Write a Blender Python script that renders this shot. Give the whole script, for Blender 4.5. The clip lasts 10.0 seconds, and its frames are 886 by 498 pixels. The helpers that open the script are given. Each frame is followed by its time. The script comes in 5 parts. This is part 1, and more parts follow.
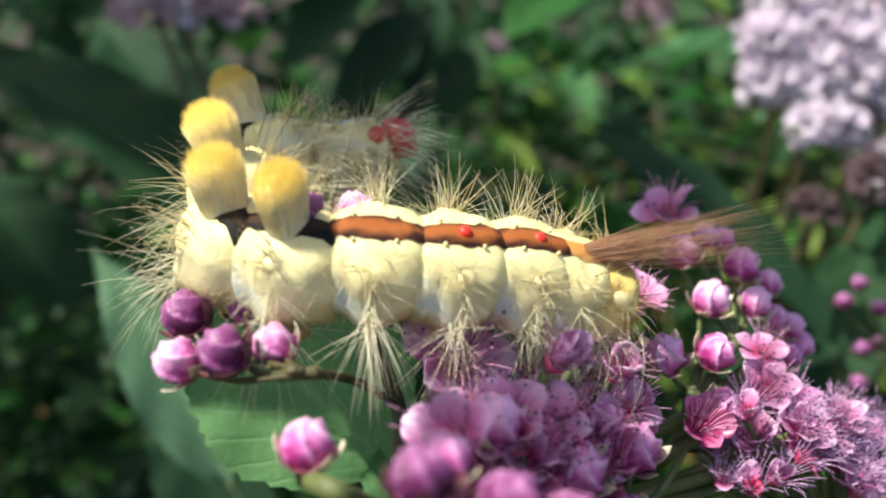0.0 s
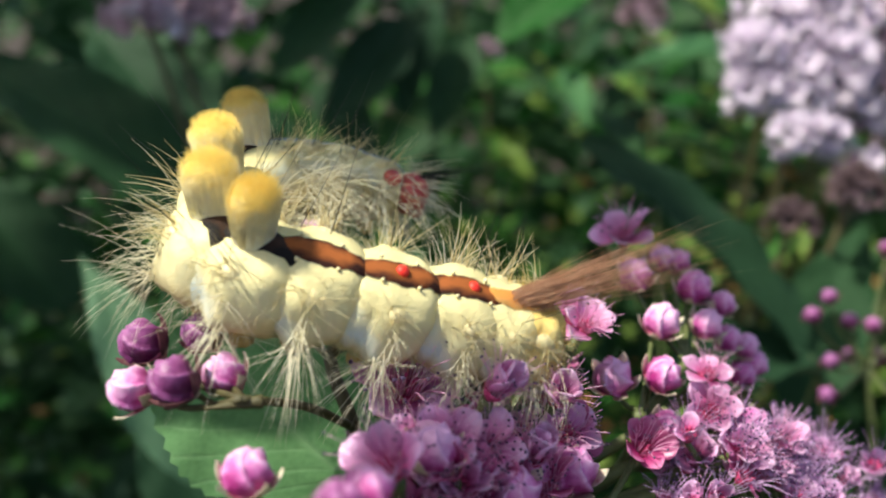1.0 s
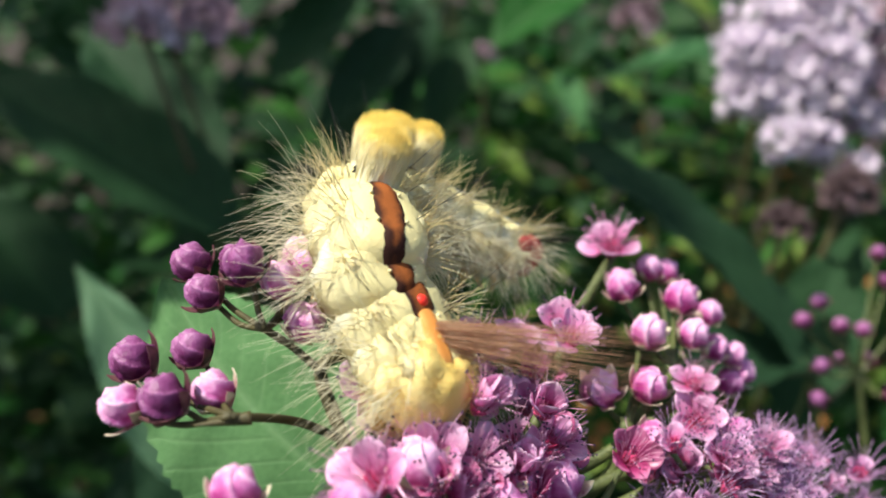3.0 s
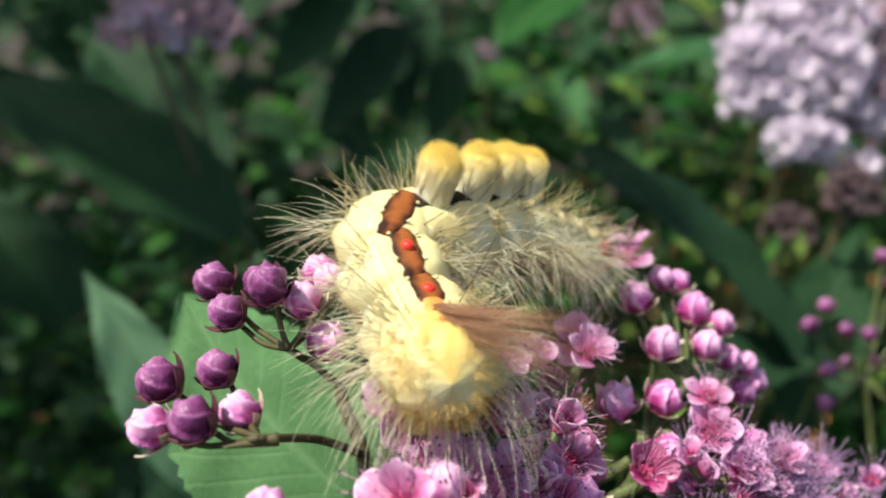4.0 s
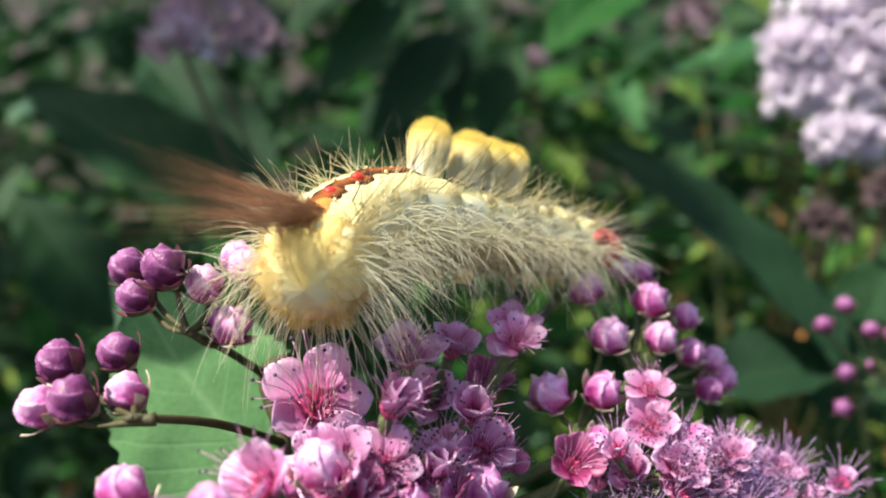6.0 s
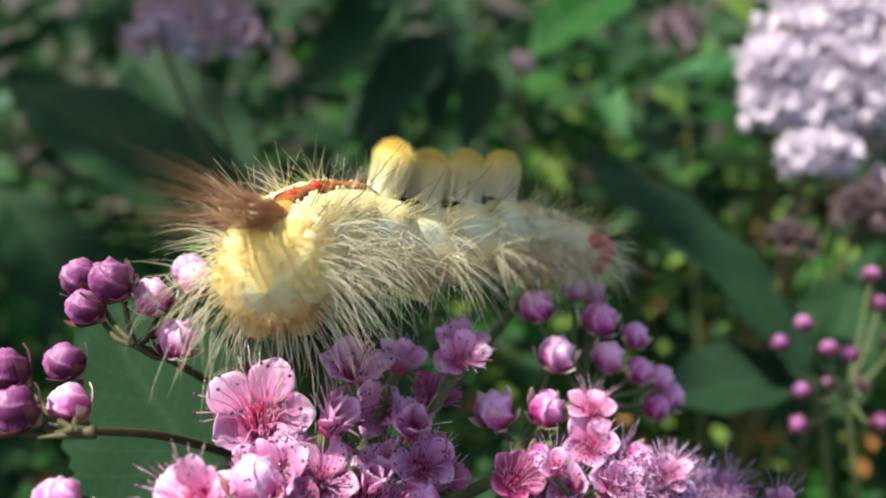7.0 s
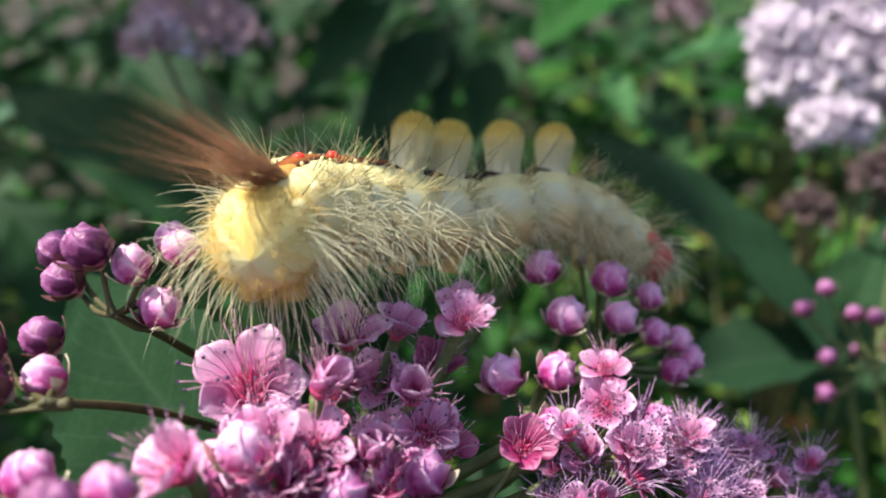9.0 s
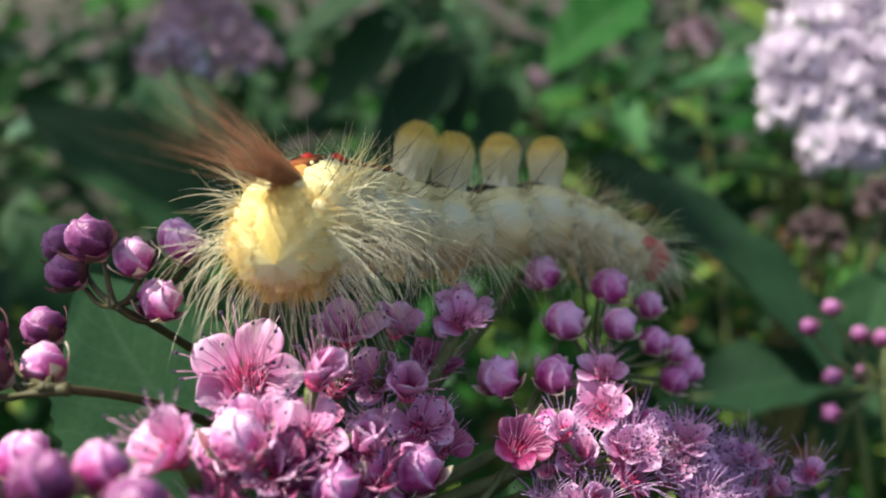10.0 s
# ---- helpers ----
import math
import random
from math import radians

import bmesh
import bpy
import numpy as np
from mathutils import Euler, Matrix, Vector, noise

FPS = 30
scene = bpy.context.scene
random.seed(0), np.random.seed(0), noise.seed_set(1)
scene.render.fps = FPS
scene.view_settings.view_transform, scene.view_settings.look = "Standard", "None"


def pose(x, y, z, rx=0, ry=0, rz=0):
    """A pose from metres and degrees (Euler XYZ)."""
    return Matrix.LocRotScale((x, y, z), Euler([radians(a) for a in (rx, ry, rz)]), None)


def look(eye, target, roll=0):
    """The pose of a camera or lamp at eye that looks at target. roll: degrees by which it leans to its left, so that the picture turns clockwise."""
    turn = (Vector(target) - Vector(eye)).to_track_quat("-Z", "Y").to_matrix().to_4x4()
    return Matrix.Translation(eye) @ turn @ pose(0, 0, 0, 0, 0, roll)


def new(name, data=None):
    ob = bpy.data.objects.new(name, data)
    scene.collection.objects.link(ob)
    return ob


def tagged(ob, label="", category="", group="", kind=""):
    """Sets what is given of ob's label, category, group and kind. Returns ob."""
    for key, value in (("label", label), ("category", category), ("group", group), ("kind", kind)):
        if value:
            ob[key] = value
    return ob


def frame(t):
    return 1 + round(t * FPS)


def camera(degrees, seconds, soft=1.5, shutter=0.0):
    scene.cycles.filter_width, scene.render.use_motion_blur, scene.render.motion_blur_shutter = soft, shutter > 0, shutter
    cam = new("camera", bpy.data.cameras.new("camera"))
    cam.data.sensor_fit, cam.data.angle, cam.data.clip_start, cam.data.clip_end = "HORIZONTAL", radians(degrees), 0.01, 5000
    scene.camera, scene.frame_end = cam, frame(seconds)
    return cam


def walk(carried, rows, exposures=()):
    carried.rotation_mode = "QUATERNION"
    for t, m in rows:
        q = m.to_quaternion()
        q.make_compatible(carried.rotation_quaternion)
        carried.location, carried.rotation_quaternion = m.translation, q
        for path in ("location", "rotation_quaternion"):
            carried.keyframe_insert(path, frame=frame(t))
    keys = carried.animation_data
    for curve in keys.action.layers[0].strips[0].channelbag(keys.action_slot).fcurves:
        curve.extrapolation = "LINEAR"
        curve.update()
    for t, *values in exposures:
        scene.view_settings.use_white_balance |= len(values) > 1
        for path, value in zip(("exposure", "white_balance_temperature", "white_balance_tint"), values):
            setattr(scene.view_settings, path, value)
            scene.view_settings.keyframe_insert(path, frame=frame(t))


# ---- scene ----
U = 0.06                      # metres to one plan unit; the plan is laid out along the first view
EYE, TILT = 0.80, -20.0
PLAN = pose(0, 0, EYE, TILT, 0, 0)


def P(x, y, z):
    """A place of the plan, in metres of the world."""
    return PLAN @ Vector((x * U, y * U, z * U))


def D(x, y, z):
    """A direction of the plan, in the world."""
    return (PLAN.to_3x3() @ Vector((x, y, z))).normalized()


# ---- camera ----
cam = camera(55.0, 10.0, soft=1.9, shutter=0.4)
cam.data.dof.use_dof, cam.data.dof.focus_distance, cam.data.dof.aperture_fstop = True, 0.76 * U, 36.0
ROWS = [
    (0, 0.0001, 0.0000, 0.0000, 0.00, -0.00, 0.00),
    (0.5, 0.0194, -0.0559, 0.0257, -0.07, 0.06, -0.20),
    (1, 0.0468, -0.0308, 0.0280, -0.10, -0.21, 0.08),
    (1.5, 0.0788, -0.0230, 0.0224, -0.04, 0.23, 0.48),
    (2, 0.0617, -0.0170, 0.0554, -0.20, 0.23, 0.21),
    (2.5, 0.0583, -0.0357, 0.0381, 0.07, 0.03, -0.01),
    (4, 0.0389, -0.0514, 0.0608, -0.20, 0.50, -0.07),
    (4.5, 0.0183, -0.0055, 0.0856, -0.23, -0.05, -0.21),
    (5, 0.0846, -0.0278, 0.0541, -0.12, 1.66, 0.07),
    (5.5, 0.1918, -0.0140, 0.0190, 0.33, 0.98, 3.91),
    (5.7, 0.1937, -0.0236, 0.0282, 0.63, 0.90, 5.28),
    (6.8, 0.2252, -0.0349, 0.0404, 0.57, -0.07, 4.16),
    (7, 0.2347, -0.0423, 0.0547, 0.48, -0.81, 4.30),
    (7.5, 0.2168, -0.0210, 0.0698, 0.74, -0.68, 4.65),
    (8, 0.1978, -0.0086, 0.0560, 0.43, -0.55, 4.48),
    (8.5, 0.2446, -0.0063, 0.0376, 0.22, 1.20, 4.96),
    (9, 0.2485, 0.0074, 0.0086, 0.78, 1.82, 5.37),
    (9.5, 0.2700, 0.0002, 0.0137, 1.08, 0.80, 5.64),
    (10, 0.2605, 0.0014, -0.0170, 2.60, 0.89, 6.11),
]
walk(cam, [(t, PLAN @ pose(x * U, y * U, z * U, 90 + pitch, lean, yaw)) for t, x, y, z, pitch, lean, yaw in ROWS],
     exposures=[(0, 0.70), (1, 0.56), (2, 0.48), (4.5, 0.44), (5, 0.46), (5.5, 0.65), (7, 0.80), (8, 0.92), (9, 0.82), (10, 0.74)])

# ---- light ----
SUN_WAY = (-0.464, -0.424, 0.778)      # towards the sun, in the plan
SUN = D(*SUN_WAY)
world = bpy.data.worlds.new("sky")
scene.world = world
world.use_nodes = True
sky = world.node_tree.nodes.new("ShaderNodeTexSky")
sky.sky_type, sky.sun_disc = "NISHITA", False
sky.dust_density, sky.ozone_density = 3.0, 0.4
sky.sun_elevation = math.asin(SUN.z)
sky.sun_rotation = math.atan2(SUN.x, SUN.y)
world.node_tree.links.new(sky.outputs[0], world.node_tree.nodes["Background"].inputs[0])
world.node_tree.nodes["Background"].inputs[1].default_value = 0.13
sun = new("sun", bpy.data.lights.new("sun", "SUN"))
sun.data.energy, sun.data.angle, sun.data.color = 5.0, radians(0.53), (1.0, 0.985, 0.85)
sun.matrix_world = look(SUN * 20, (0, 0, 0))


# ---- materials ----
def material(name, rough=0.6, spec=0.4):
    m = bpy.data.materials.new(name)
    m.use_nodes = True
    b = m.node_tree.nodes["Principled BSDF"]
    b.inputs["Roughness"].default_value = rough
    b.inputs["Specular IOR Level"].default_value = spec
    return m, m.node_tree.nodes, m.node_tree.links, b


def noisy(nodes, links, scale, detail=4.0, coord="Object"):
    tc = nodes.new("ShaderNodeTexCoord")
    n = nodes.new("ShaderNodeTexNoise")
    n.inputs["Scale"].default_value, n.inputs["Detail"].default_value = scale, detail
    links.new(tc.outputs[coord], n.inputs["Vector"])
    return n


def ramp(nodes, links, source, stops):
    r = nodes.new("ShaderNodeValToRGB")
    while len(r.color_ramp.elements) < len(stops):
        r.color_ramp.elements.new(0.5)
    for e, (at, c) in zip(r.color_ramp.elements, stops):
        e.position, e.color = at, (*c, 1)
    links.new(source, r.inputs[0])
    return r


def math_node(nodes, links, op, a, b=0.0, clamp=False):
    n = nodes.new("ShaderNodeMath")
    n.operation, n.use_clamp = op, clamp
    for k, v in enumerate((a, b)):
        if isinstance(v, (int, float)):
            n.inputs[k].default_value = v
        else:
            links.new(v, n.inputs[k])
    return n.outputs[0]


def mix(nodes, links, fac, a, b, blend="MIX"):
    n = nodes.new("ShaderNodeMix")
    n.data_type, n.blend_type = "RGBA", blend
    for k, v in ((0, fac), (6, a), (7, b)):
        if isinstance(v, (int, float)):
            n.inputs[k].default_value = v
        elif isinstance(v, tuple):
            n.inputs[k].default_value = (*v, 1)
        else:
            links.new(v, n.inputs[k])
    return n.outputs[2]


def bump(nodes, links, b, height, strength, distance):
    n = nodes.new("ShaderNodeBump")
    n.inputs["Strength"].default_value, n.inputs["Distance"].default_value = strength, distance
    links.new(height, n.inputs["Height"])
    links.new(n.outputs[0], b.inputs["Normal"])


def translucent(m, nodes, links, b, colour, amount):
    """Lets light pass through thin tissue."""
    t = nodes.new("ShaderNodeBsdfTranslucent")
    s = nodes.new("ShaderNodeMixShader")
    s.inputs[0].default_value = amount
    links.new(colour, t.inputs[0])
    links.new(b.outputs[0], s.inputs[1])
    links.new(t.outputs[0], s.inputs[2])
    links.new(s.outputs[0], nodes["Material Output"].inputs[0])
    return m


def tissue(name, low, high, scale, rough=0.5, thin=0.0, spec=0.4, relief=0.0, vary=0.12, fine=6.0):
    """Plant or animal tissue: two scales of mottling, a change from piece to piece, optional translucency."""
    m, nodes, links, b = material(name, rough, spec)
    n1, n2 = noisy(nodes, links, scale), noisy(nodes, links, scale * fine, 2.0)
    f = math_node(nodes, links, "ADD", math_node(nodes, links, "MULTIPLY", n1.outputs[0], 0.7), math_node(nodes, links, "MULTIPLY", n2.outputs[0], 0.3))
    r = ramp(nodes, links, f, ((0.34, low), (0.66, high)))
    info = nodes.new("ShaderNodeObjectInfo")
    geo = nodes.new("ShaderNodeNewGeometry")
    k = math_node(nodes, links, "ADD", info.outputs["Random"], geo.outputs["Random Per Island"])
    k = math_node(nodes, links, "ADD", math_node(nodes, links, "MULTIPLY", k, vary), 1.0 - vary)
    hsv = nodes.new("ShaderNodeHueSaturation")
    links.new(k, hsv.inputs["Value"])
    links.new(r.outputs[0], hsv.inputs["Color"])
    links.new(hsv.outputs[0], b.inputs["Base Color"])
    if relief:
        bump(nodes, links, b, f, 0.6, relief)
    if thin:
        translucent(m, nodes, links, b, hsv.outputs[0], thin)
    return m


def leaf_material(name, low, high, vein, thin=0.3, rough=0.42):
    """A leaf blade: midrib and side veins laid out on its own length and breadth."""
    m, nodes, links, b = material(name, rough, 0.12)
    uv = nodes.new("ShaderNodeUVMap")
    sep = nodes.new("ShaderNodeSeparateXYZ")
    links.new(uv.outputs[0], sep.inputs[0])
    across = math_node(nodes, links, "ABSOLUTE", math_node(nodes, links, "SUBTRACT", sep.outputs[1], 0.5))
    along = math_node(nodes, links, "SUBTRACT", math_node(nodes, links, "MULTIPLY", sep.outputs[0], 9.0), math_node(nodes, links, "MULTIPLY", across, 5.0))
    wave = math_node(nodes, links, "ABSOLUTE", math_node(nodes, links, "SUBTRACT", math_node(nodes, links, "FRACT", along), 0.5))
    side = math_node(nodes, links, "SUBTRACT", 1.0, math_node(nodes, links, "MULTIPLY", wave, 9.0), True)
    mid = math_node(nodes, links, "SUBTRACT", 1.0, math_node(nodes, links, "MULTIPLY", across, 26.0), True)
    v = math_node(nodes, links, "MAXIMUM", math_node(nodes, links, "MULTIPLY", side, 0.55), mid)
    n1, n2 = noisy(nodes, links, 60.0), noisy(nodes, links, 700.0, 3.0)
    f = math_node(nodes, links, "ADD", math_node(nodes, links, "MULTIPLY", n1.outputs[0], 0.6), math_node(nodes, links, "MULTIPLY", n2.outputs[0], 0.4))
    r = ramp(nodes, links, f, ((0.32, low), (0.68, high)))
    c = mix(nodes, links, math_node(nodes, links, "MULTIPLY", v, 0.55), r.outputs[0], vein)
    info = nodes.new("ShaderNodeObjectInfo")
    geo = nodes.new("ShaderNodeNewGeometry")
    k = math_node(nodes, links, "ADD", info.outputs["Random"], geo.outputs["Random Per Island"])
    hsv = nodes.new("ShaderNodeHueSaturation")
    links.new(math_node(nodes, links, "ADD", math_node(nodes, links, "MULTIPLY", k, 0.35), 0.68), hsv.inputs["Value"])
    links.new(math_node(nodes, links, "ADD", math_node(nodes, links, "MULTIPLY", k, -0.03), 0.53), hsv.inputs["Hue"])
    links.new(c, hsv.inputs["Color"])
    links.new(hsv.outputs[0], b.inputs["Base Color"])
    h = math_node(nodes, links, "SUBTRACT", math_node(nodes, links, "MULTIPLY", n2.outputs[0], 0.5), v)
    bump(nodes, links, b, h, 0.5, 0.0002)
    return translucent(m, nodes, links, b, hsv.outputs[0], thin)


def petal_material(name, foot, middle, rim, thin):
    """Petals: deep rose at the foot, pale at the rim, with faint veins."""
    m, nodes, links, b = material(name, 0.36, 0.5)
    tc = nodes.new("ShaderNodeTexCoord")
    sep = nodes.new("ShaderNodeSeparateXYZ")
    links.new(tc.outputs["Object"], sep.inputs[0])
    n1 = noisy(nodes, links, 6.0)
    vein = math_node(nodes, links, "MULTIPLY", math_node(nodes, links, "SINE", math_node(nodes, links, "MULTIPLY", sep.outputs[0], 46.0)), 0.008)
    f = math_node(nodes, links, "ADD", math_node(nodes, links, "ADD", sep.outputs[1], vein), math_node(nodes, links, "MULTIPLY", math_node(nodes, links, "SUBTRACT", n1.outputs[0], 0.5), 0.5))
    r = ramp(nodes, links, f, ((0.20, foot), (0.52, middle), (0.90, rim)))
    info = nodes.new("ShaderNodeObjectInfo")
    hsv = nodes.new("ShaderNodeHueSaturation")
    links.new(math_node(nodes, links, "ADD", math_node(nodes, links, "MULTIPLY", info.outputs["Random"], 0.3), 0.78), hsv.inputs["Value"])
    links.new(r.outputs[0], hsv.inputs["Color"])
    links.new(hsv.outputs[0], b.inputs["Base Color"])
    bump(nodes, links, b, n1.outputs[0], 0.25, 0.0001)
    return translucent(m, nodes, links, b, hsv.outputs[0], thin)


def bud_material(name, foot, middle, crown):
    """Bud petals: deep at the foot, shade painted into the folds, paler over the crown, with fine wrinkles."""
    m, nodes, links, b = material(name, 0.34, 0.45)
    tc = nodes.new("ShaderNodeTexCoord")
    sep = nodes.new("ShaderNodeSeparateXYZ")
    links.new(tc.outputs["Object"], sep.inputs[0])
    far = nodes.new("ShaderNodeVectorMath")
    far.operation = "LENGTH"
    links.new(tc.outputs["Object"], far.inputs[0])
    info = nodes.new("ShaderNodeObjectInfo")
    n1, n2 = noisy(nodes, links, 2.4), noisy(nodes, links, 9.0, 3.0)
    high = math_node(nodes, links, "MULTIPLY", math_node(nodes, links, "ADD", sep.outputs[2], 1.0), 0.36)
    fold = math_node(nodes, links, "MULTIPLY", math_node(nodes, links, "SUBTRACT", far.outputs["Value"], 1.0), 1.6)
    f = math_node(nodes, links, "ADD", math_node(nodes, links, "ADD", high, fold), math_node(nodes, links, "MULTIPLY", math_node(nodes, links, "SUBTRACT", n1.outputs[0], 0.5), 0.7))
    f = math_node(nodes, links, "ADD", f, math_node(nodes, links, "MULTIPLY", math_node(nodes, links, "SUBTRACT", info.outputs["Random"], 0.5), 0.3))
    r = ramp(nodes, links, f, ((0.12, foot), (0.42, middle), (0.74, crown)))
    links.new(r.outputs[0], b.inputs["Base Color"])
    bump(nodes, links, b, math_node(nodes, links, "ADD", n1.outputs[0], n2.outputs[0]), 0.6, 0.00008)
    return translucent(m, nodes, links, b, r.outputs[0], 0.14)


def sepal_material(name, foot, tip):
    """Sepals: flushed at the foot, paler and dry towards the tip."""
    m, nodes, links, b = material(name, 0.5, 0.35)
    tc = nodes.new("ShaderNodeTexCoord")
    n1 = noisy(nodes, links, 3.0)
    far = nodes.new("ShaderNodeVectorMath")
    far.operation = "LENGTH"
    links.new(tc.outputs["Object"], far.inputs[0])
    f = math_node(nodes, links, "ADD", far.outputs["Value"], math_node(nodes, links, "MULTIPLY", math_node(nodes, links, "SUBTRACT", n1.outputs[0], 0.5), 0.5))
    r = ramp(nodes, links, math_node(nodes, links, "SUBTRACT", f, 0.8), ((0.24, foot), (0.50, tip)))
    info = nodes.new("ShaderNodeObjectInfo")
    hsv = nodes.new("ShaderNodeHueSaturation")
    links.new(math_node(nodes, links, "ADD", math_node(nodes, links, "MULTIPLY", info.outputs["Random"], 0.4), 0.75), hsv.inputs["Value"])
    links.new(r.outputs[0], hsv.inputs["Color"])
    links.new(hsv.outputs[0], b.inputs["Base Color"])
    bump(nodes, links, b, n1.outputs[0], 0.3, 0.0001)
    return translucent(m, nodes, links, b, hsv.outputs[0], 0.2)


PETAL = petal_material("petal_pink", (0.58, 0.04, 0.22), (0.80, 0.30, 0.60), (0.94, 0.62, 0.86), 0.4)
# magenta of older flowers, which also puts shade into the low flowers' colour
PETAL_DEEP = petal_material("petal_magenta", (0.38, 0.012, 0.12), (0.52, 0.06, 0.23), (0.72, 0.24, 0.46), 0.35)
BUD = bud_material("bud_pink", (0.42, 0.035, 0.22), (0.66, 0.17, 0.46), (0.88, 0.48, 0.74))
# purple copy of the bud colours; it paints in the shade on some buds
BUD_SHADED = bud_material("bud_shaded", (0.11, 0.014, 0.075), (0.24, 0.052, 0.18), (0.42, 0.15, 0.35))
SEPAL = sepal_material("sepal_red_cream", (0.42, 0.09, 0.17), (0.82, 0.72, 0.56))
SEPAL_SHADED = sepal_material("sepal_shaded", (0.09, 0.016, 0.05), (0.20, 0.08, 0.09))
HEART = tissue("flower_heart", (0.40, 0.02, 0.10), (0.66, 0.10, 0.24), 8, 0.35, 0.1, relief=0.00004)
FILAMENT = tissue("filament", (0.74, 0.26, 0.50), (0.92, 0.62, 0.80), 3, 0.35, 0.25)
FILAMENT_LILAC = tissue("filament_lilac", (0.50, 0.24, 0.50), (0.80, 0.58, 0.84), 3, 0.35, 0.3)
ANTHER = tissue("anther", (0.03, 0.015, 0.05), (0.10, 0.05, 0.12), 3000, 0.5)
STALK = tissue("stalk", (0.06, 0.075, 0.025), (0.13, 0.15, 0.05), 900, 0.55, relief=0.00004)
STALK_RED = tissue("stalk_brown", (0.040, 0.036, 0.012), (0.085, 0.070, 0.026), 900, 0.6, relief=0.00004)
LEAF = leaf_material("leaf_green", (0.072, 0.19, 0.072), (0.115, 0.265, 0.105), (0.18, 0.33, 0.16))
LEAF_BACK = leaf_material("leaf_mid_green", (0.014, 0.072, 0.012), (0.033, 0.122, 0.020), (0.075, 0.17, 0.05), rough=0.5)
LEAF_PALE = leaf_material("leaf_pale", (0.08, 0.165, 0.09), (0.12, 0.22, 0.125), (0.17, 0.27, 0.16), rough=0.35)
# dark copy of the leaf green; background shade is put into its colour
LEAF_SHADED = leaf_material("leaf_shaded", (0.014, 0.037, 0.017), (0.024, 0.067, 0.027), (0.033, 0.086, 0.038), rough=0.55)
LEAF_LIGHT = leaf_material("leaf_yellow_green", (0.09, 0.17, 0.025), (0.18, 0.27, 0.055), (0.24, 0.33, 0.12))
PETAL_FAR = tissue("petal_pale", (0.75, 0.60, 0.77), (0.94, 0.88, 0.94), 2.5, 0.5, 0.3)
FUZZ = tissue("cream_hair", (0.72, 0.60, 0.30), (0.88, 0.80, 0.54), 500, 0.42, 0.40, vary=0.1)
FUZZ_WHITE = tissue("white_hair", (0.93, 0.86, 0.62), (0.97, 0.93, 0.78), 500, 0.24, 0.45, spec=0.6, vary=0.08)
FUZZ_YELLOW = tissue("yellow_hair", (0.86, 0.60, 0.16), (0.94, 0.80, 0.40), 500, 0.42, 0.4, vary=0.1)
HAIR_BLACK = tissue("black_hair", (0.012, 0.01, 0.01), (0.03, 0.024, 0.02), 500, 0.35)
HAIR_BROWN = tissue("brown_hair", (0.56, 0.30, 0.18), (0.74, 0.48, 0.32), 500, 0.5, 0.55, vary=0.2)
RED = tissue("red_gland", (0.70, 0.02, 0.015), (0.85, 0.06, 0.03), 3000, 0.45, spec=0.35)
HEAD_RED = tissue("red_head", (0.40, 0.04, 0.04), (0.60, 0.12, 0.10), 1500, 0.35)
LEG = tissue("leg_yellow", (0.62, 0.40, 0.12), (0.76, 0.56, 0.24), 900, 0.45, 0.15)
WART = tissue("wart_cream", (0.74, 0.62, 0.30), (0.86, 0.76, 0.46), 1200, 0.5, 0.1, relief=0.00005)
SOIL = tissue("soil", (0.014, 0.009, 0.005), (0.036, 0.022, 0.012), 35, 0.9, relief=0.004)
LITTER_ORANGE = tissue("dry_leaf_orange", (0.34, 0.12, 0.03), (0.55, 0.26, 0.08), 60, 0.7, 0.3, vary=0.3)
LITTER = tissue("dry_leaf", (0.16, 0.07, 0.03), (0.36, 0.20, 0.09), 60, 0.7, 0.15, vary=0.3)


def skin_material(name, stops, blue=0.0):
    """The caterpillar's skin: cream to yellow by the angle from the back, with pale blue-grey fields on the fore part of each ring."""
    m, nodes, links, b = material(name, 0.5, 0.35)
    tc = nodes.new("ShaderNodeTexCoord")
    sep = nodes.new("ShaderNodeSeparateXYZ")
    links.new(tc.outputs["Object"], sep.inputs[0])
    n1, n2, n3 = noisy(nodes, links, 520.0), noisy(nodes, links, 4500.0, 3.0), noisy(nodes, links, 330.0, 2.0)
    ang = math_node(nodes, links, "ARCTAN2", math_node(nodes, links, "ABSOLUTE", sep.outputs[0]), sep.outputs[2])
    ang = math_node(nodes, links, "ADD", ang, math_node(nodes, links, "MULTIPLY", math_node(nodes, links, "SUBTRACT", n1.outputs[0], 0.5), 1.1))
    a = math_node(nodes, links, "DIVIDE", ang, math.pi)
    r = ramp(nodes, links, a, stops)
    c = mix(nodes, links, math_node(nodes, links, "MULTIPLY", n2.outputs[0], 0.30), r.outputs[0], (0.84, 0.74, 0.42))
    fore = math_node(nodes, links, "ADD", math_node(nodes, links, "MULTIPLY", sep.outputs[1], 9.0 / U), math_node(nodes, links, "MULTIPLY", math_node(nodes, links, "SUBTRACT", n3.outputs[0], 0.50), 4.5), True)
    band = ramp(nodes, links, a, ((0.20, (0, 0, 0)), (0.28, (1, 1, 1)), (0.50, (1, 1, 1)), (0.62, (0, 0, 0))))
    patches = math_node(nodes, links, "MULTIPLY", math_node(nodes, links, "MULTIPLY", fore, band.outputs[0]), blue)
    c = mix(nodes, links, patches, c, (0.60, 0.69, 0.68))
    links.new(c, b.inputs["Base Color"])
    bump(nodes, links, b, math_node(nodes, links, "ADD", n1.outputs[0], n2.outputs[0]), 0.25, 0.00012)
    return translucent(m, nodes, links, b, c, 0.12)


